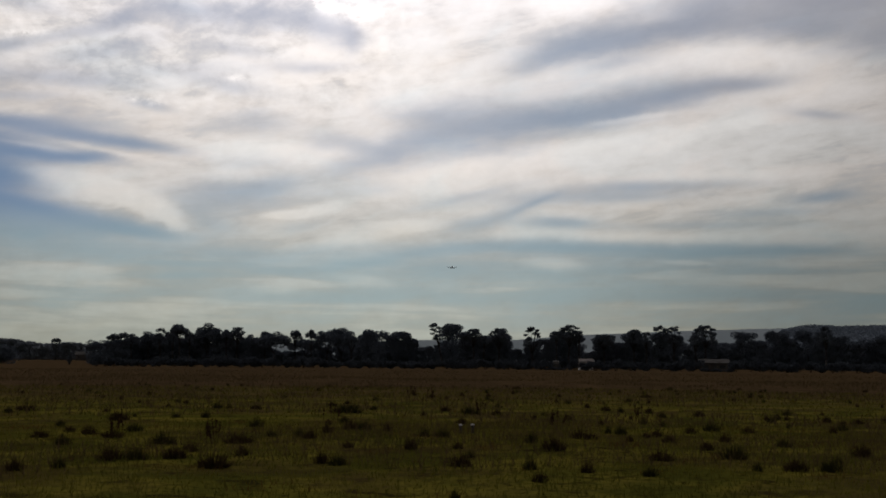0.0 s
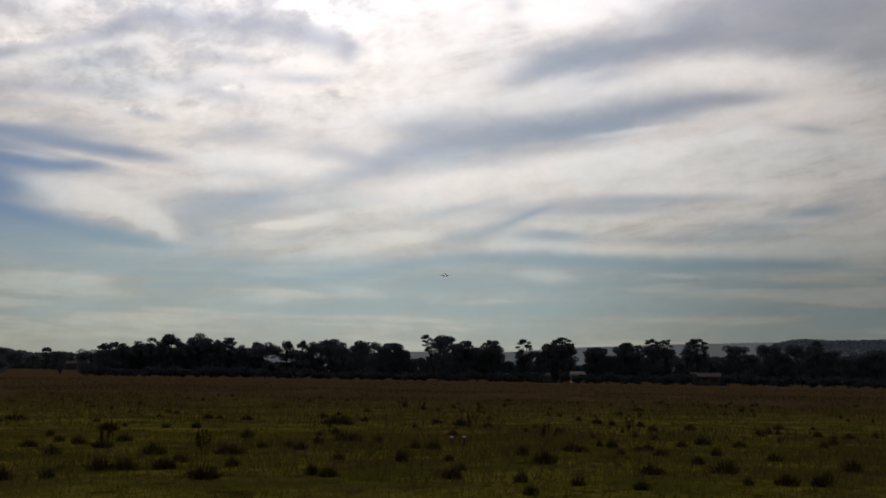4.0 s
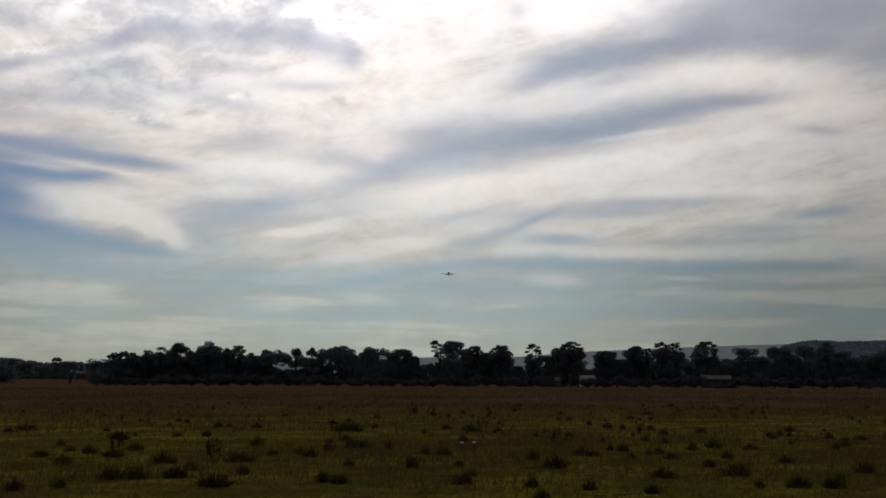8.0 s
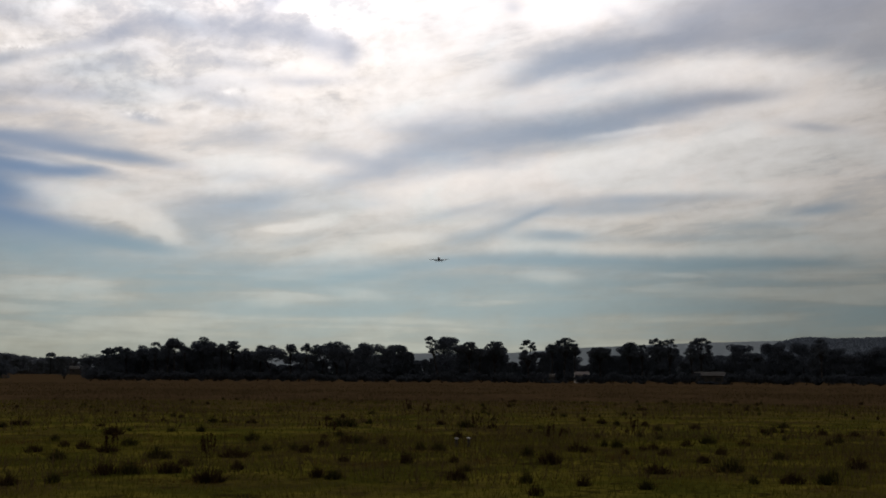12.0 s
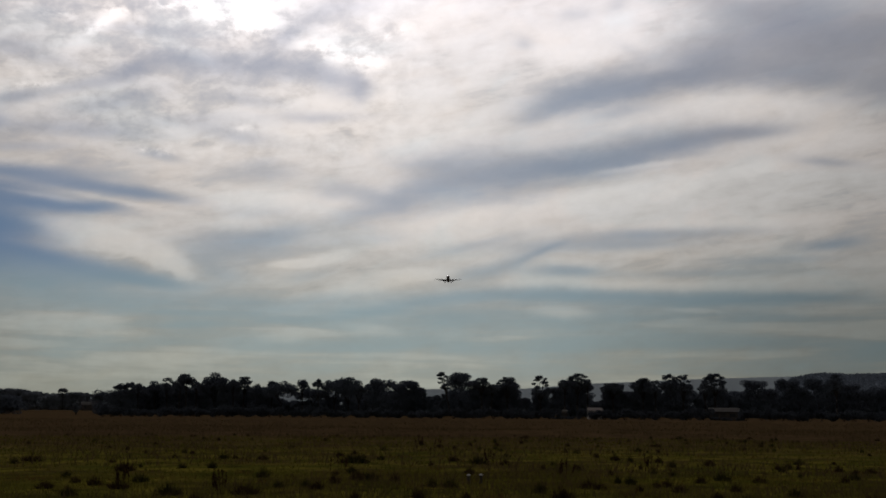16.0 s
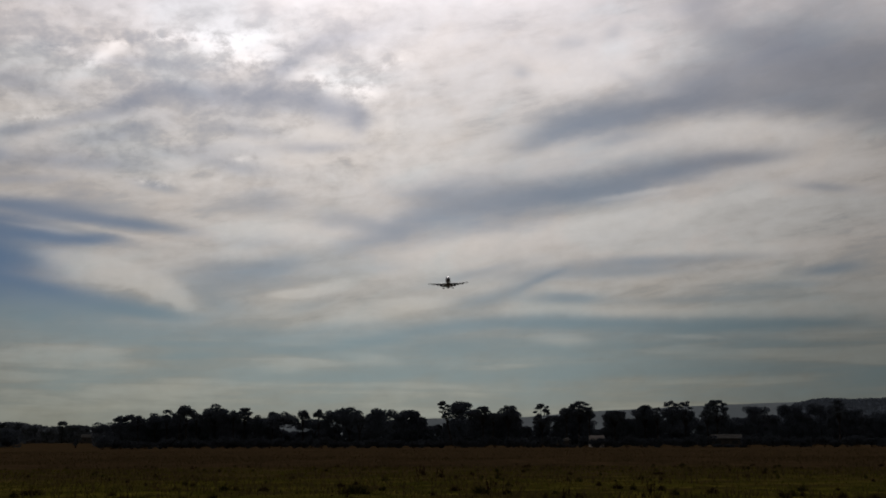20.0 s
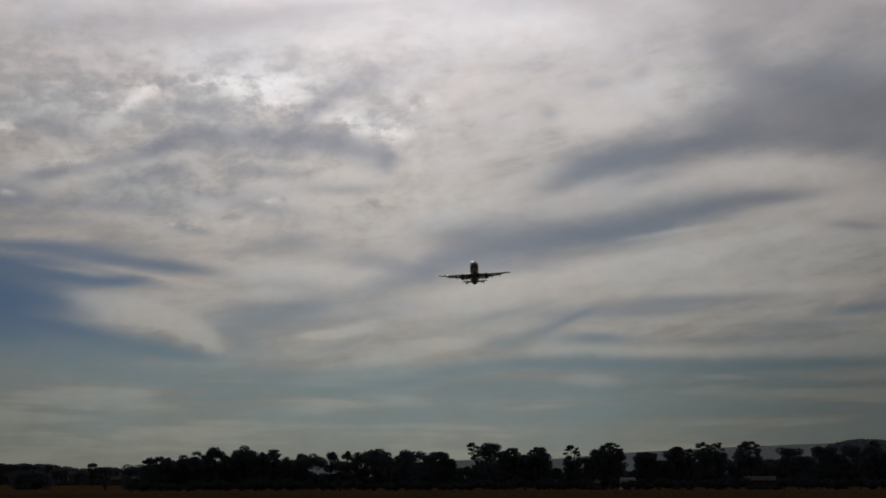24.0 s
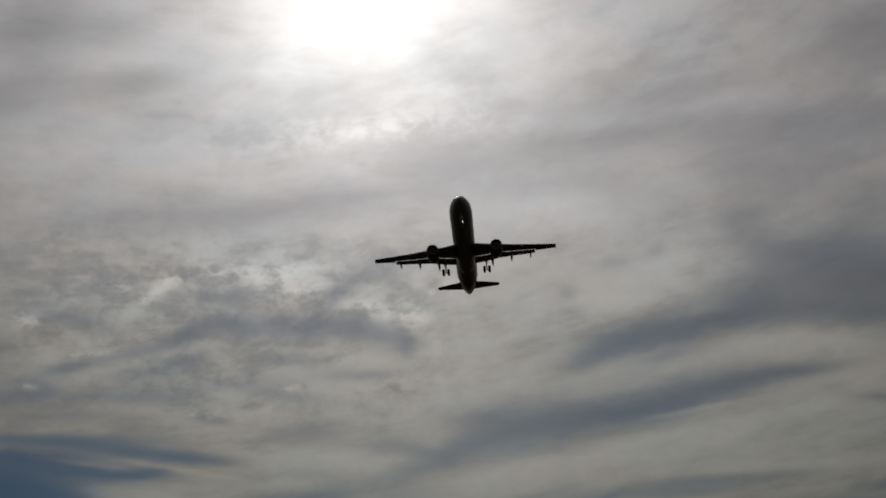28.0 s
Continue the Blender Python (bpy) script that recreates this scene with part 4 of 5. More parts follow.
def hills():
    rng = np.random.default_rng(13)
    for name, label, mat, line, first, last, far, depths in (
            ("far_hills", "far hills with haze tinted into their colour", HAZE_HILL, crest, -60, 60, 2900, (1900, 2150, 2450, 2700, 2900, 3200, 3700)),
            ("wooded_ridge", "wooded ridge with haze tinted into its colour", HAZE_WOOD, wooded_crest, 13, 60, 1700, (1250, 1380, 1500, 1620, 1700, 1760, 1850))):
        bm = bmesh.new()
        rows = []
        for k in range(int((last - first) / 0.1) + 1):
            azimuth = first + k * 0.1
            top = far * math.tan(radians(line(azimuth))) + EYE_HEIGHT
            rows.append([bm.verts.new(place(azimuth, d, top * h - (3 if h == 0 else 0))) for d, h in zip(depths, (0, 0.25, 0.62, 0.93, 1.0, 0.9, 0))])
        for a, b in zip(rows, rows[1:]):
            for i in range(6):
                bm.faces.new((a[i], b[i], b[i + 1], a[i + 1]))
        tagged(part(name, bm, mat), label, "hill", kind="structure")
    n = 26000
    azimuth = rng.uniform(15.5, 32, n)
    share = rng.uniform(0, 1, n) ** 0.4
    d = 1380 + 330 * share
    top = np.array([1700 * math.tan(radians(wooded_crest(a))) + EYE_HEIGHT for a in azimuth])
    h = np.interp(d, [1250, 1380, 1500, 1620, 1700], [0, 0.25, 0.62, 0.93, 1.0]) * top
    mid = np.stack([d * np.sin(np.radians(azimuth)), d * np.cos(np.radians(azimuth)), h + rng.uniform(-1.0, 1.2, n)], 1)
    tagged(raw("far_woods", leaf_quads(mid, rng.uniform(1.6, 2.8, n), rng), 4, HAZE_WOOD), "far woods covering the ridge, haze tinted into their colour", "woodland", kind="stuff")


# ---- buildings between the trees ----
def shed(name, azimuth, d, width, depth, wall_h, roof_h, roof_mat, wall_mat, label, turn=0.0):
    root = new(name)
    root.matrix_basis = Matrix.Translation(place(azimuth, d, -0.05)) @ pose(0, 0, 0, 0, 0, -azimuth + turn)
    tagged(root, label, "building")
    w, p = width / 2, depth / 2
    over = min(0.4, 0.06 * width)
    for lo, hi in (((-w, -p, 0), (w, -p + 0.2, wall_h)), ((-w, p - 0.2, 0), (w, p, wall_h)),
                   ((-w, -p + 0.2, 0), (-w + 0.2, p - 0.2, wall_h)), ((w - 0.2, -p + 0.2, 0), (w, p - 0.2, wall_h))):
        bm = bmesh.new()
        box(bm, lo, hi)
        part("wall", bm, wall_mat, root, smooth=False)
    for s in (-1, 1):
        bm = bmesh.new()
        eave, ridge = Vector((0, s * (p + over), wall_h)), Vector((0, 0, wall_h + roof_h))
        up = Vector((0, 0, 0.12))
        rings(bm, [[Vector((x, 0, 0)) + q for q in (eave, ridge, ridge + up, eave + up)] for x in (-w - over, w + over)])
        part("roof_slope", bm, roof_mat, root, smooth=False)
    for x in (-w, w):
        bm = bmesh.new()
        rings(bm, [[Vector((x + e, -p, wall_h)), Vector((x + e, p, wall_h)), Vector((x + e, 0, wall_h + roof_h))] for e in (-0.1, 0.1)])
        part("gable", bm, wall_mat, root, smooth=False)
    bm = bmesh.new()
    box(bm, (-0.5, -p - 0.04, 0), (0.5, -p + 0.01, min(2.05, wall_h - 0.2)))
    part("door", bm, POST_DARK, root, smooth=False)
    for x in (-w * 0.6, w * 0.6):
        bm = bmesh.new()
        box(bm, (x - 0.6, -p - 0.03, wall_h * 0.4), (x + 0.6, -p + 0.01, wall_h * 0.8))
        part("window", bm, GLASS_DARK, root, smooth=False)
    return root


def buildings():
    shed("farm_shed", 14.12, 238, 5.8, 4.0, 1.75, 0.85, SHEET_ROOF, SHED_WALL, "low farm shed with a weathered brown-grey sheet roof")
    shed("white_outbuilding", 6.0, 240, 1.05, 1.5, 1.7, 0.3, SHEET_ROOF, PALE_WALL, "small white outbuilding under the trees")
    shed("farm_cottage", 7.55, 246, 3.0, 3.0, 1.8, 0.7, TILE_ROOF, PALE_WALL, "pale cottage with a grey tiled roof among trees", 8)
    shed("far_barn", -18.43, 800, 12.0, 9.0, 4.0, 2.2, SHEET_ROOF, SHED_WALL, "distant grey barn beyond the field")


def marker_posts():
    for x, y in ((0.42, 25.0), (0.70, 25.1)):
        root = new("marker_post")
        root.matrix_basis = pose(x, y, rise_at(x, y) - 0.02, 0, 0, 20 * x)
        tagged(root, "short dark post with a white cap in grass", "post", "white-capped posts")
        bm = bmesh.new()
        tube(bm, (0, 0, 0), (0, 0, 0.21), 0.034, 0.031, 10)
        part("stem", bm, POST_DARK, root)
        bm = bmesh.new()
        turn = Matrix.Rotation(-math.pi / 2, 4, "Y")
        lathe(bm, [(0.202, 0.030), (0.205, 0.046), (0.22, 0.047), (0.232, 0.036), (0.238, 0.014)], turn, 14)
        part("cap", bm, CAP_WHITE, root)
    root = new("tree_stump")
    root.matrix_basis = Matrix.Translation(place(-19.12, 296, -0.05))
    tagged(root, "dark bushy stump standing alone in the field", "stump")
    bm = bmesh.new()
    tube(bm, (0, 0, 0), (0.05, 0, 1.9), 0.24, 0.17, 9)
    part("trunk", bm, BARK, root)
    rng = np.random.default_rng(2)
    pts = lobe_points([(0, 0, 1.3, 0.7, 0.7, 0.8), (0.1, 0, 1.9, 0.5, 0.5, 0.5)], 260, rng)
    raw("foliage", leaf_quads(pts, rng.uniform(0.1, 0.22, 260), rng), 4, LEAF_SHRUB, root)


ground()
hills()
trees()
shrubs()
buildings()
marker_posts()
tussocks()
weeds()
grasses()


# ---- the airliner: x ahead, y to its left, z up; its stations count from the nose ----
def chord(y):
    """Station of the leading edge, whole chord and height of the wing at y metres from the middle."""
    lead = np.interp(y, [1.0, 1.9, 6.4, 17.05], [15.9, 16.6, 18.7, 23.9])
    length = np.interp(y, [1.0, 1.9, 6.4, 17.05], [7.0, 6.5, 3.95, 1.5])
    return lead, length, -1.25 + max(0.0, y - 1.9) * 0.089 + 0.7 * (y / 17.05) ** 2


FOIL = [(0.0, 0.0), (0.03, 0.045), (0.12, 0.075), (0.3, 0.085), (0.55, 0.068), (0.8, 0.035), (1.0, 0.006),
        (1.0, -0.006), (0.8, -0.022), (0.55, -0.04), (0.3, -0.045), (0.12, -0.038), (0.03, -0.025)]


def foil(station, y, z, length, thick=1.0, dip=0.0):
    c, s = math.cos(radians(dip)), math.sin(radians(dip))
    return [Vector((20 - station - length * (a * c), y, z + length * (b * thick - a * s))) for a, b in FOIL]


def airliner():
    root = new("airliner")
    tagged(root, "twin-engine narrow-body airliner with wheels and flaps down", "aircraft")
    n = 28

    def hull(name, rows, mat, label="", closed=(True, True)):
        bm = bmesh.new()
        rings(bm, [[Vector((20 - st, r * math.cos(2 * math.pi * i / n), z + 1.045 * r * math.sin(2 * math.pi * i / n))) for i in range(n)]
                   for st, z, r in rows], closed)
        return part(name, bm, mat, root, label)

    hull("fuselage", [(0, -0.6, 0.03), (0.12, -0.6, 0.24), (0.45, -0.58, 0.52), (1.0, -0.5, 0.86), (1.8, -0.36, 1.2), (2.8, -0.2, 1.5),
                      (4.0, -0.08, 1.76), (5.4, -0.01, 1.92), (7.0, 0, 1.975), (18, 0, 1.975), (29.5, 0, 1.975), (31, 0.04, 1.94)],
         PAINT, "grey painted fuselage", (True, False))
    hull("tail_cone", [(31, 0.04, 1.94), (33, 0.1, 1.89), (35.5, 0.24, 1.74), (38, 0.45, 1.47), (40.5, 0.7, 1.12), (42.5, 0.9, 0.76), (43.8, 1.02, 0.45), (44.4, 1.07, 0.24), (44.5, 1.07, 0.12)],
         PAINT_RED, "red painted tail cone", (False, True))
    hull("belly_fairing", [(13.2, -1.2, 0.3), (14.4, -0.95, 1.1), (16.0, -0.72, 1.6), (19, -0.5, 1.84), (22.5, -0.42, 1.84), (25.5, -0.25, 1.87), (28.5, -0.02, 1.9)], PAINT)
    # windscreen and side panes
    for side in (-1, 1):
        for a, b in ((0.06, 0.52), (0.58, 0.98), (1.04, 1.4)):
            bm = bmesh.new()
            corners = []
            for st, z, r, up in ((2.05, -0.31, 1.31, 0.52), (2.75, -0.2, 1.52, 0.86)):
                for t in (a, b):
                    ang = math.pi / 2 - side * t * (1.0 if st < 2.4 else 0.92)
                    corners.append(Vector((20 - st + (0.0 if t < 0.6 else -0.35 * t), r * math.cos(ang), z + 1.06 * r * math.sin(ang))))
            mid = Vector((17.4, 0, -0.2))
            outer = [mid + (q - mid) * 1.012 for q in (corners[0], corners[1], corners[3], corners[2])]
            inner = [mid + (q - mid) * 0.97 for q in (corners[0], corners[1], corners[3], corners[2])]
            rings(bm, [inner, outer])
            part("cockpit_pane", bm, GLASS_DARK, root, smooth=False)
    for side in (-1, 1):
        for k in range(38):
            st = 6.6 + k * 0.75
            if 17.2 < st < 18.6:
                continue
            bm = bmesh.new()
            ring = [Vector((20 - st + 0.12 * math.cos(t), side * 1.955, 0.42 + 0.17 * math.sin(t))) for t in np.linspace(0, 2 * math.pi, 9)[:-1]]
            rings(bm, [[q - Vector((0, side * 0.06, 0)) for q in ring], [q + Vector((0, side * 0.012, 0)) for q in ring]])
            part("cabin_window", bm, GLASS_DARK, root, smooth=False)
    for side in (-1, 1):
        # the wing, cut short ahead of the lowered flaps
        bm = bmesh.new()
        cuts = []
        for y, share in ((1.0, 0.78), (1.9, 0.78), (4.0, 0.78), (6.4, 0.78), (9.5, 0.78), (13.2, 0.78), (13.22, 1.0), (15.5, 1.0), (16.8, 1.0), (17.05, 0.9)):
            lead, length, z = chord(y)
            cuts.append(foil(lead, side * y, z, length * share, 1.25 if y < 6 else 1.15, 1.0))
        rings(bm, cuts)
        part("wing", bm, WING_GREY, root)
        for y0, y1 in ((1.7, 6.2), (6.4, 13.1)):
            bm = bmesh.new()
            cuts = []
            for y in np.linspace(y0, y1, 4):
                lead, length, z = chord(y)
                cuts.append(foil(lead + length * 0.785, side * y, z - length * 0.025 - 0.07, length * float(np.interp(y, [1.7, 6.2], [0.23, 0.31])), 1.4, 25))
            rings(bm, cuts)
            part("flap", bm, WING_GREY, root, "lowered trailing-edge flap")
        for y0, y1 in ((2.6, 5.0), (6.6, 16.6)):
            bm = bmesh.new()
            cuts = []
            for y in np.linspace(y0, y1, 4):
                lead, length, z = chord(y)
                cuts.append(foil(lead - length * 0.075 - 0.1, side * y, z - length * 0.035, length * 0.15, 1.0, -18))
            rings(bm, cuts)
            part("slat", bm, BRIGHT_METAL, root, "extended bare-metal slat")
        for y in (5.0, 8.6, 12.2):
            lead, length, z = chord(y)
            bm = bmesh.new()
            size = 0.26 if y < 10 else 0.2
            run = length * 0.75 + 0.5
            axis = Matrix.Translation((20 - lead - length * 0.5, side * y, z - 0.12 * length * 0.5 - 0.25)) @ Matrix.Rotation(radians(-14), 4, "Y")
            lathe(bm, [(0, 0.03), (-run * 0.15, size * 0.7), (-run * 0.45, size), (-run * 0.75, size * 0.75), (-run, 0.05)], axis, 10)
            part("flap_fairing", bm, WING_GREY, root)
        bm = bmesh.new()
        lead, length, z = chord(17.05)
        rings(bm, [[Vector((20 - lead - a * 1.5 - abs(b) * 0.55, side * (17.08 + w), z + b)) for a, b in
                    ((0.05, 0.0), (0.55, 0.6), (0.95, 0.7), (1.0, 0.0), (0.9, -0.3), (0.6, -0.28))] for w in (-0.04, 0.04)])
        part("wingtip_fence", bm, PAINT, root, smooth=False)
        # engine
        hang = Matrix.Translation((20 - 15.2, side * 5.75, -2.35))
        bm = bmesh.new()
        lathe(bm, [(0, 0.92), (0.08, 1.02), (-0.5, 1.13), (-1.6, 1.2), (-2.8, 1.12), (-3.7, 0.95), (-4.3, 0.8), (-4.3, 0.72), (-2.0, 0.86), (-0.5, 0.84)], hang, 24, (False, False))
        engine = part("engine_nacelle", bm, NACELLE, root)
        bm = bmesh.new()
        lathe(bm, [(-0.06, 0.85), (0.06, 0.9), (0.09, 0.98), (0.02, 1.05), (-0.12, 1.075)], hang, 24, (False, False))
        part("intake_lip", bm, DARK_METAL, engine, "dark metal intake lip")
        bm = bmesh.new()
        lathe(bm, [(-0.62, 0.85), (-0.7, 0.85)], hang, 24)
        for k in range(22):
            t = 2 * math.pi * k / 22
            c, s = math.cos(t), math.sin(t)
            rings(bm, [[hang @ Vector((-0.5 + e, r * c - w * s, r * s + w * c)) for r, w in ((0.26, -0.04), (0.83, -0.1), (0.83, 0.02), (0.26, 0.04))] for e in (0.0, -0.08)])
        part("fan", bm, DARK_METAL, engine, smooth=False)
        bm = bmesh.new()
        lathe(bm, [(-0.1, 0.02), (-0.25, 0.16), (-0.45, 0.26), (-0.62, 0.28)], hang, 14)
        part("spinner", bm, DARK_METAL, engine)
        bm = bmesh.new()
        lathe(bm, [(-4.0, 0.5), (-4.7, 0.36), (-5.3, 0.08)], hang, 14)
        part("exhaust_cone", bm, DARK_METAL, engine)
        bm = bmesh.new()
        rings(bm, [[Vector((x, side * 5.75 + w, z)) for x, w in ((4.2, 0), (3.0, 0.2), (0.6, 0.2), (-0.6, 0), (0.6, -0.2), (3.0, -0.2))] for z in (-1.3, -0.85)])
        part("pylon", bm, PAINT, engine, smooth=False)
        # tailplane
        bm = bmesh.new()
        rings(bm, [foil(37.9, side * 0.5, 0.85, 4.0, 0.8), foil(39.4, side * 3.3, 1.15, 2.7, 0.8), foil(41.0, side * 6.1, 1.45, 1.4, 0.8), foil(41.3, side * 6.22, 1.46, 0.9, 0.8)])
        part("tailplane", bm, WING_GREY, root)
        # main wheels
        bm = bmesh.new()
        tube(bm, (-2.0, side * 3.75, -1.15), (-2.15, side * 3.79, -2.55), 0.21, 0.19, 12)
        tube(bm, (-2.15, side * 3.79, -2.5), (-2.2, side * 3.8, -4.0), 0.13, 0.12, 12)
        tube(bm, (-2.2, side * 3.8 - 0.5, -3.95), (-2.2, side * 3.8 + 0.5, -3.95), 0.08, 0.08, 10)
        tube(bm, (-2.15, side * 3.78, -2.4), (-2.2, side * 2.4, -1.5), 0.07, 0.07, 8)
        tube(bm, (-2.4, side * 3.79, -2.5), (-2.75, side * 3.8, -3.3), 0.05, 0.05, 8)
        tube(bm, (-2.75, side * 3.8, -3.3), (-2.3, side * 3.8, -3.9), 0.05, 0.05, 8)
        gear = part("main_gear", bm, BRIGHT_METAL, root, "bare metal main gear leg")
        for k in (-0.46, 0.46):
            spin = Matrix.Translation((-2.2, side * 3.8 + k, -3.88)) @ Matrix.Rotation(math.pi / 2, 4, "Z")
            bm = bmesh.new()
            lathe(bm, [(-0.22, 0.33), (-0.23, 0.5), (-0.17, 0.62), (0, 0.65), (0.17, 0.62), (0.23, 0.5), (0.22, 0.33)], spin, 22)
            part("tyre", bm, RUBBER, gear)
            bm = bmesh.new()
            lathe(bm, [(-0.235, 0.12), (-0.21, 0.32), (0.21, 0.32), (0.235, 0.12)], spin, 18)
            part("hub", bm, BRIGHT_METAL, gear)
        bm = bmesh.new()
        rings(bm, [[Vector((x, side * 4.12 + w, z)) for x, z in ((-1.5, -1.35), (-2.75, -1.35), (-2.6, -2.7), (-1.8, -2.7))] for w in (-0.03, 0.03)])
        part("gear_door", bm, PAINT, gear, smooth=False)
        # lamp let down under the wing root, aimed a little below the way ahead
        aim = Matrix.Translation((1.0, side * 1.6, -1.75)) @ Matrix.Rotation(radians(3), 4, "Y")
        bm = bmesh.new()
        lathe(bm, [(0.0, 0.24), (0.02, 0.24), (0.03, 0.05)], aim, 14)
        lamp = part("landing_light", bm, LAMP, root, "lit white landing light")
        # long black tube, added to cut the lamp off from steeper angles below
        bm = bmesh.new()
        lathe(bm, [(-0.06, 0.02), (-0.06, 0.29), (3.0, 0.29), (3.0, 0.265), (-0.02, 0.265), (-0.02, 0.02)], aim, 14, (False, False))
        tube(bm, aim @ Vector((0.6, 0, 0.25)), aim @ Vector((0.4, -side * 0.1, 0.9)), 0.06, 0.06, 8)
        part("added_lamp_baffle", bm, MATT_BLACK, lamp)
    bm = bmesh.new()
    fin = []
    for z, lead, length, thick in ((1.3, 34.2, 7.0, 0.55), (1.95, 35.4, 5.8, 0.42), (4.5, 37.7, 4.2, 0.3), (7.8, 40.6, 2.2, 0.18), (8.0, 41.0, 1.6, 0.08)):
        fin.append([Vector((20 - lead - a * length, b * thick * 4.2, z)) for a, b in FOIL])
    rings(bm, fin)
    part("tail_fin", bm, PAINT_RED, root, "red painted tail fin")
    # nose wheels
    bm = bmesh.new()
    tube(bm, (14.9, 0, -1.7), (15.0, 0, -2.8), 0.1, 0.09, 10)
    tube(bm, (15.0, 0, -2.8), (15.02, 0, -3.45), 0.06, 0.06, 10)
    tube(bm, (15.02, -0.3, -3.4), (15.02, 0.3, -3.4), 0.05, 0.05, 8)
    tube(bm, (14.95, 0, -2.5), (13.6, 0, -1.8), 0.05, 0.05, 8)
    gear = part("nose_gear", bm, DARK_METAL, root, "dark metal nose gear leg")
    for k in (-0.25, 0.25):
        spin = Matrix.Translation((15.02, k, -3.4)) @ Matrix.Rotation(math.pi / 2, 4, "Z")
        bm = bmesh.new()
        lathe(bm, [(-0.1, 0.2), (-0.11, 0.3), (-0.06, 0.37), (0.06, 0.37), (0.11, 0.3), (0.1, 0.2)], spin, 18)
        part("tyre", bm, RUBBER, gear)
        bm = bmesh.new()
        lathe(bm, [(-0.12, 0.05), (-0.1, 0.19), (0.1, 0.19), (0.12, 0.05)], spin, 14)
        part("hub", bm, BRIGHT_METAL, gear)
    for k in (-1, 1):
        bm = bmesh.new()
        rings(bm, [[Vector((x, k * 0.42 + w, z)) for x, z in ((15.6, -1.95), (14.2, -1.98), (14.3, -2.55), (15.5, -2.5))] for w in (-0.02, 0.02)])
        part("nose_gear_door", bm, PAINT, gear, smooth=False)
    bm = bmesh.new()
    lathe(bm, [(0.0, 0.07), (0.03, 0.06), (0.04, 0.02)], Matrix.Translation((15.12, 0.18, -2.4)), 14)
    part("taxi_light", bm, TAXI_LAMP, gear, "lit white lamp on the nose leg")
    for st, z, h in ((9.0, -2.05, 0.35), (27.0, -2.05, 0.3)):
        bm = bmesh.new()
        rings(bm, [[Vector((20 - st - a, w, z - b)) for a, b in ((0, 0), (0.25, h), (0.4, h), (0.5, 0))] for w in (-0.02, 0.02)])
        part("antenna", bm, PAINT, root, smooth=False)
    return root


plane = airliner()

# ---- a small dark bird that darts past: x ahead, y to its left, z up ----
def small_bird():
    root = new("small_bird")
    tagged(root, "small dark bird darting over the field", "bird")
    bm = bmesh.new()
    lathe(bm, [(0.055, 0.001), (0.046, 0.005), (0.039, 0.009), (0.029, 0.009), (0.013, 0.013), (-0.013, 0.012), (-0.033, 0.007), (-0.05, 0.003)], None, 12)
    part("body", bm, PLUMAGE, root)
    bm = bmesh.new()
    rings(bm, [[Vector((x, y, z)) for x, y in ((-0.04, 0.004), (-0.088, 0.018), (-0.068, 0.0), (-0.088, -0.018), (-0.04, -0.004))] for z in (-0.0015, 0.0015)])
    part("tail", bm, PLUMAGE, root, "forked dark tail", smooth=False)
    wings = []
    for side in (-1, 1):
        bm = bmesh.new()
        rings(bm, [[Vector((x, side * y, z)) for x, y in ((0.026, 0.0), (0.034, 0.028), (0.012, 0.06), (-0.035, 0.092), (-0.03, 0.058), (-0.023, 0.026), (-0.023, 0.0))] for z in (-0.002, 0.003)])
        wing = part("wing", bm, PLUMAGE, root, smooth=False)
        wings.append((side, wing))
    return root, wings


bird, bird_wings = small_bird()

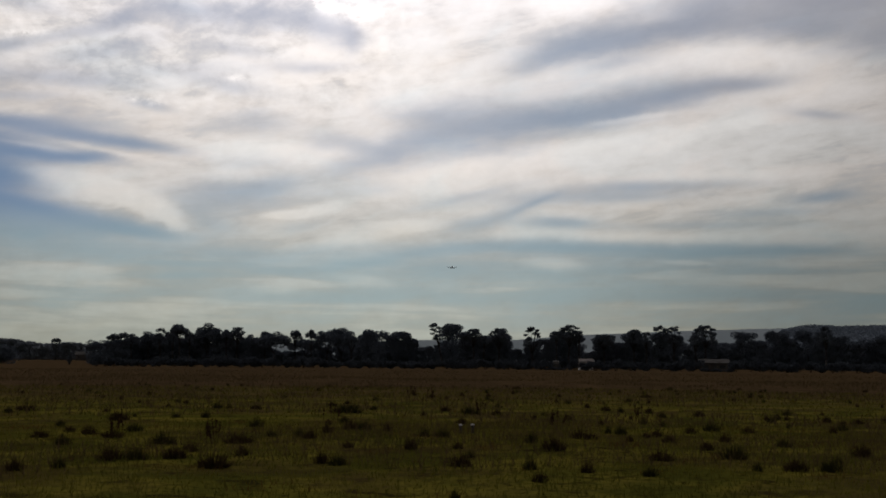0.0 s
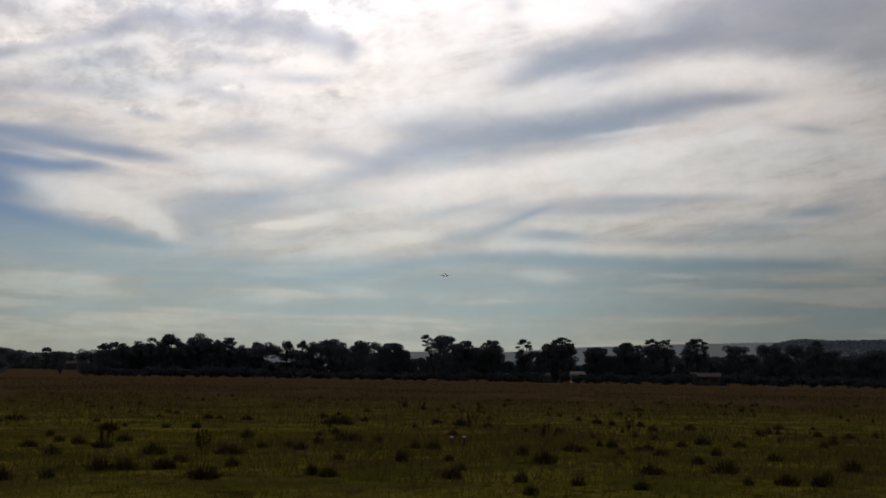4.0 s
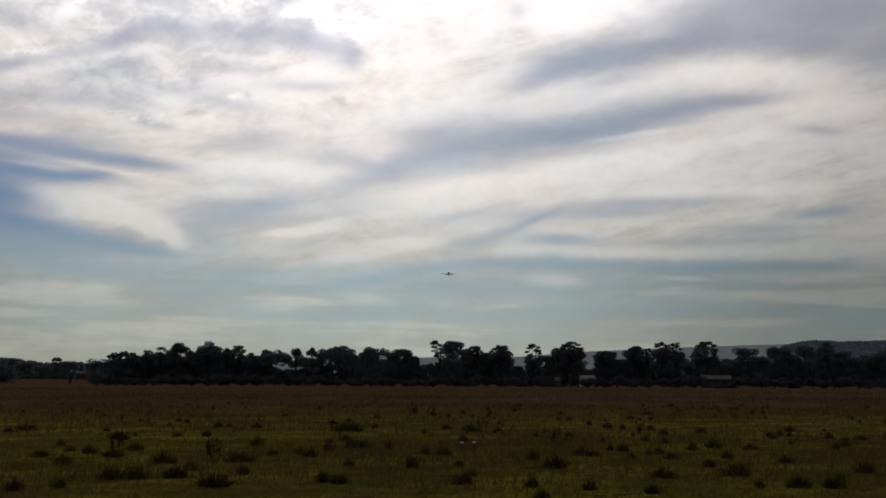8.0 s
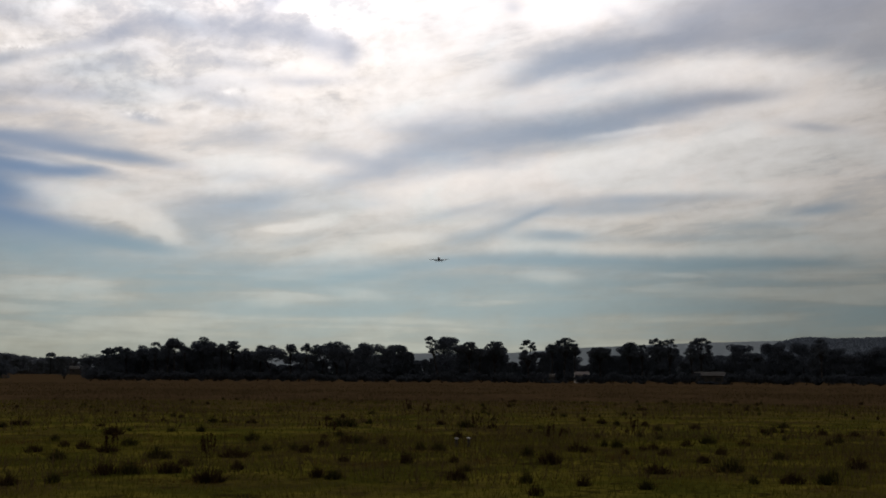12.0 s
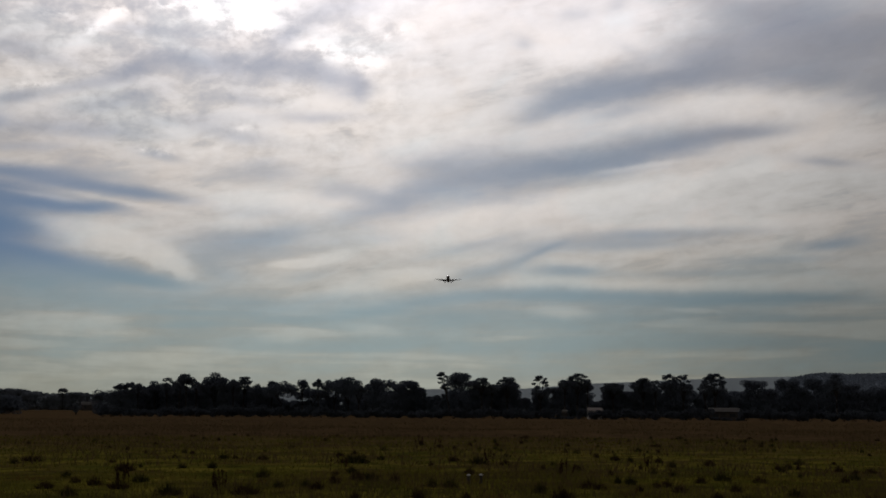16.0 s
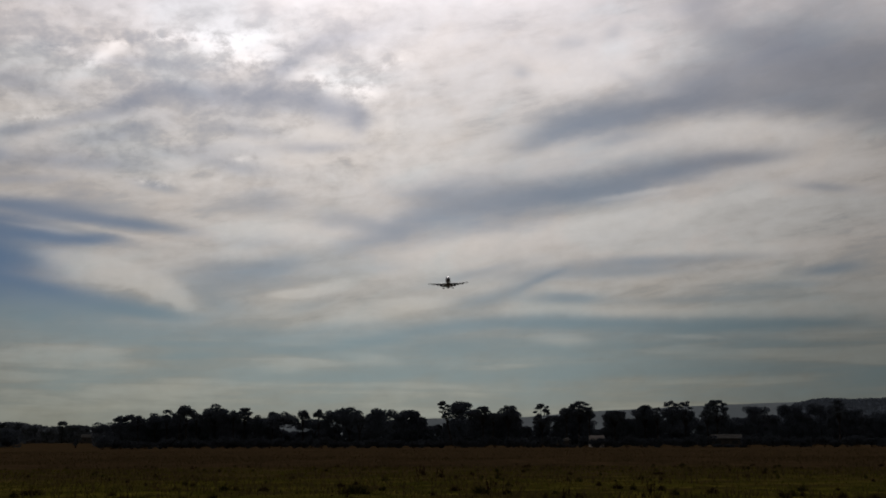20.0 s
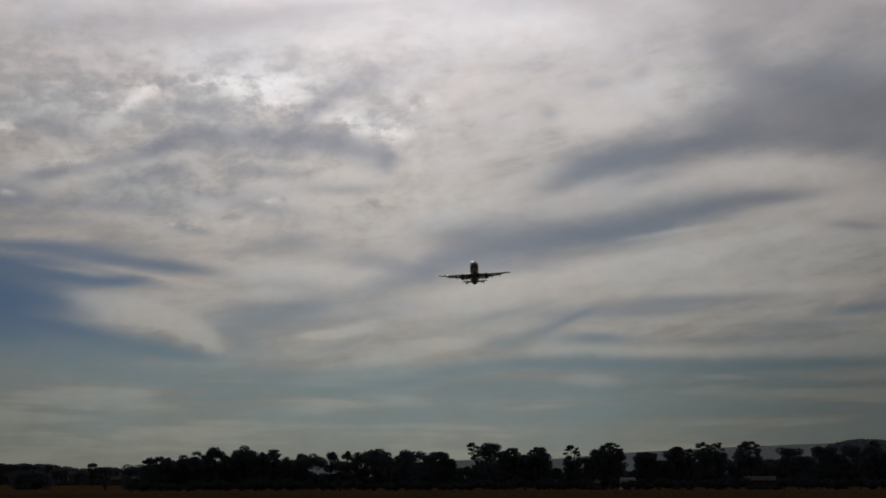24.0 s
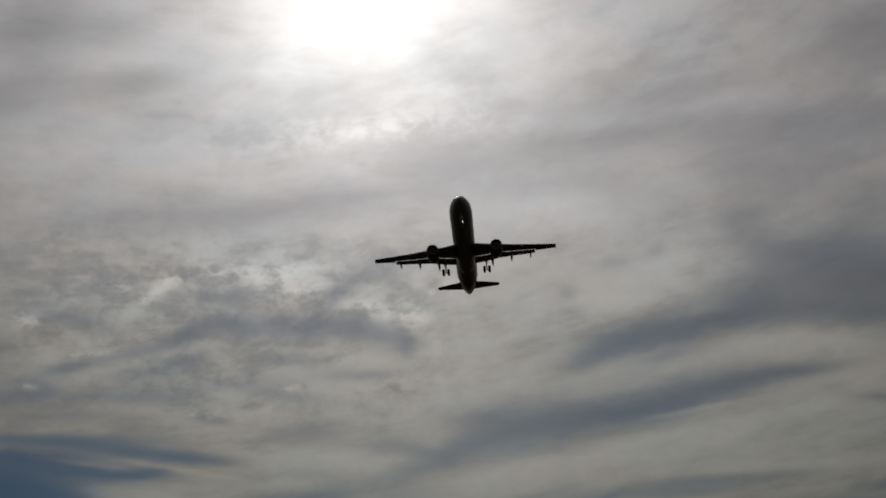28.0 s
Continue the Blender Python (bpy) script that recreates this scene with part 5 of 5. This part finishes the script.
# seconds and place of the airliner on its way down
DESCENT = [(0.0, 23.8, 3046.7, 268.9), (2.0, 25.6, 2866.9, 258.0), (4.0, 21.8, 2682.4, 247.3), (6.0, 15.5, 2486.2, 236.2),
           (8.0, 8.8, 2275.3, 224.3), (10.0, 3.0, 2050.6, 211.2), (12.0, -1.1, 1815.4, 196.9), (14.0, -3.4, 1575.2, 181.4),
           (16.0, -4.1, 1336.2, 164.9), (18.0, -3.7, 1104.7, 147.9), (19.0, -3.3, 993.6, 139.3), (20.0, -2.8, 886.4, 130.8),
           (21.0, -2.4, 783.5, 122.4), (22.0, -2.2, 685.3, 114.3), (23.0, -2.1, 591.8, 106.4), (24.0, -2.3, 503.0, 99.1),
           (25.0, -2.7, 418.5, 92.2), (26.0, -3.4, 337.7, 86.1), (27.0, -4.3, 259.7, 80.7), (28.0, -5.4, 183.3, 76.2)]


def motions():
    rows = []
    for t, x, y, z in DESCENT:
        k = min(1.0, max(0.0, (t - 18.0) / 3.0))
        rows.append((t, pose(x, y, z, 2.68 * k * k * (3 - 2 * k), -3.41, -90.16)))
    walk(plane, rows)
    # the bird comes from behind, crosses low in front and skims away over the field: seconds, place, bank, heading
    walk(bird, [(t, pose(x, y, z, bank, 5, 90 - heading)) for t, x, y, z, bank, heading in (
        (0.0, -262, -402, 34, 0, 35), (20.0, -58, -84, 11, 0, 33), (24.0, -14.6, -14.4, 5.2, 15, 30), (25.0, -3.5, 3.4, 3.25, 55, 29), (25.1, -2.37, 5.9, 3.05, 70, 30),
        (25.2, -1.31, 8.42, 2.87, 20, 36), (25.3, -0.05, 9.87, 2.45, -35, 44), (25.4, 1.25, 10.9, 1.95, -20, 48), (25.5, 2.5, 12.0, 1.55, 0, 48),
        (26.5, 16, 24, 1.1, 0, 48), (28.0, 38, 44, 1.3, 0, 48))])
    for side, wing in bird_wings:
        walk(wing, [(t, pose(0, side * 0.008, 0.004, side * lift, 0, 0)) for t, lift in (
            (0.0, 10), (24.9, 35), (25.0, -25), (25.1, 12), (25.2, -65), (25.3, 20), (25.4, -30), (25.5, 30), (25.7, -20), (28.0, 10))])


motions()
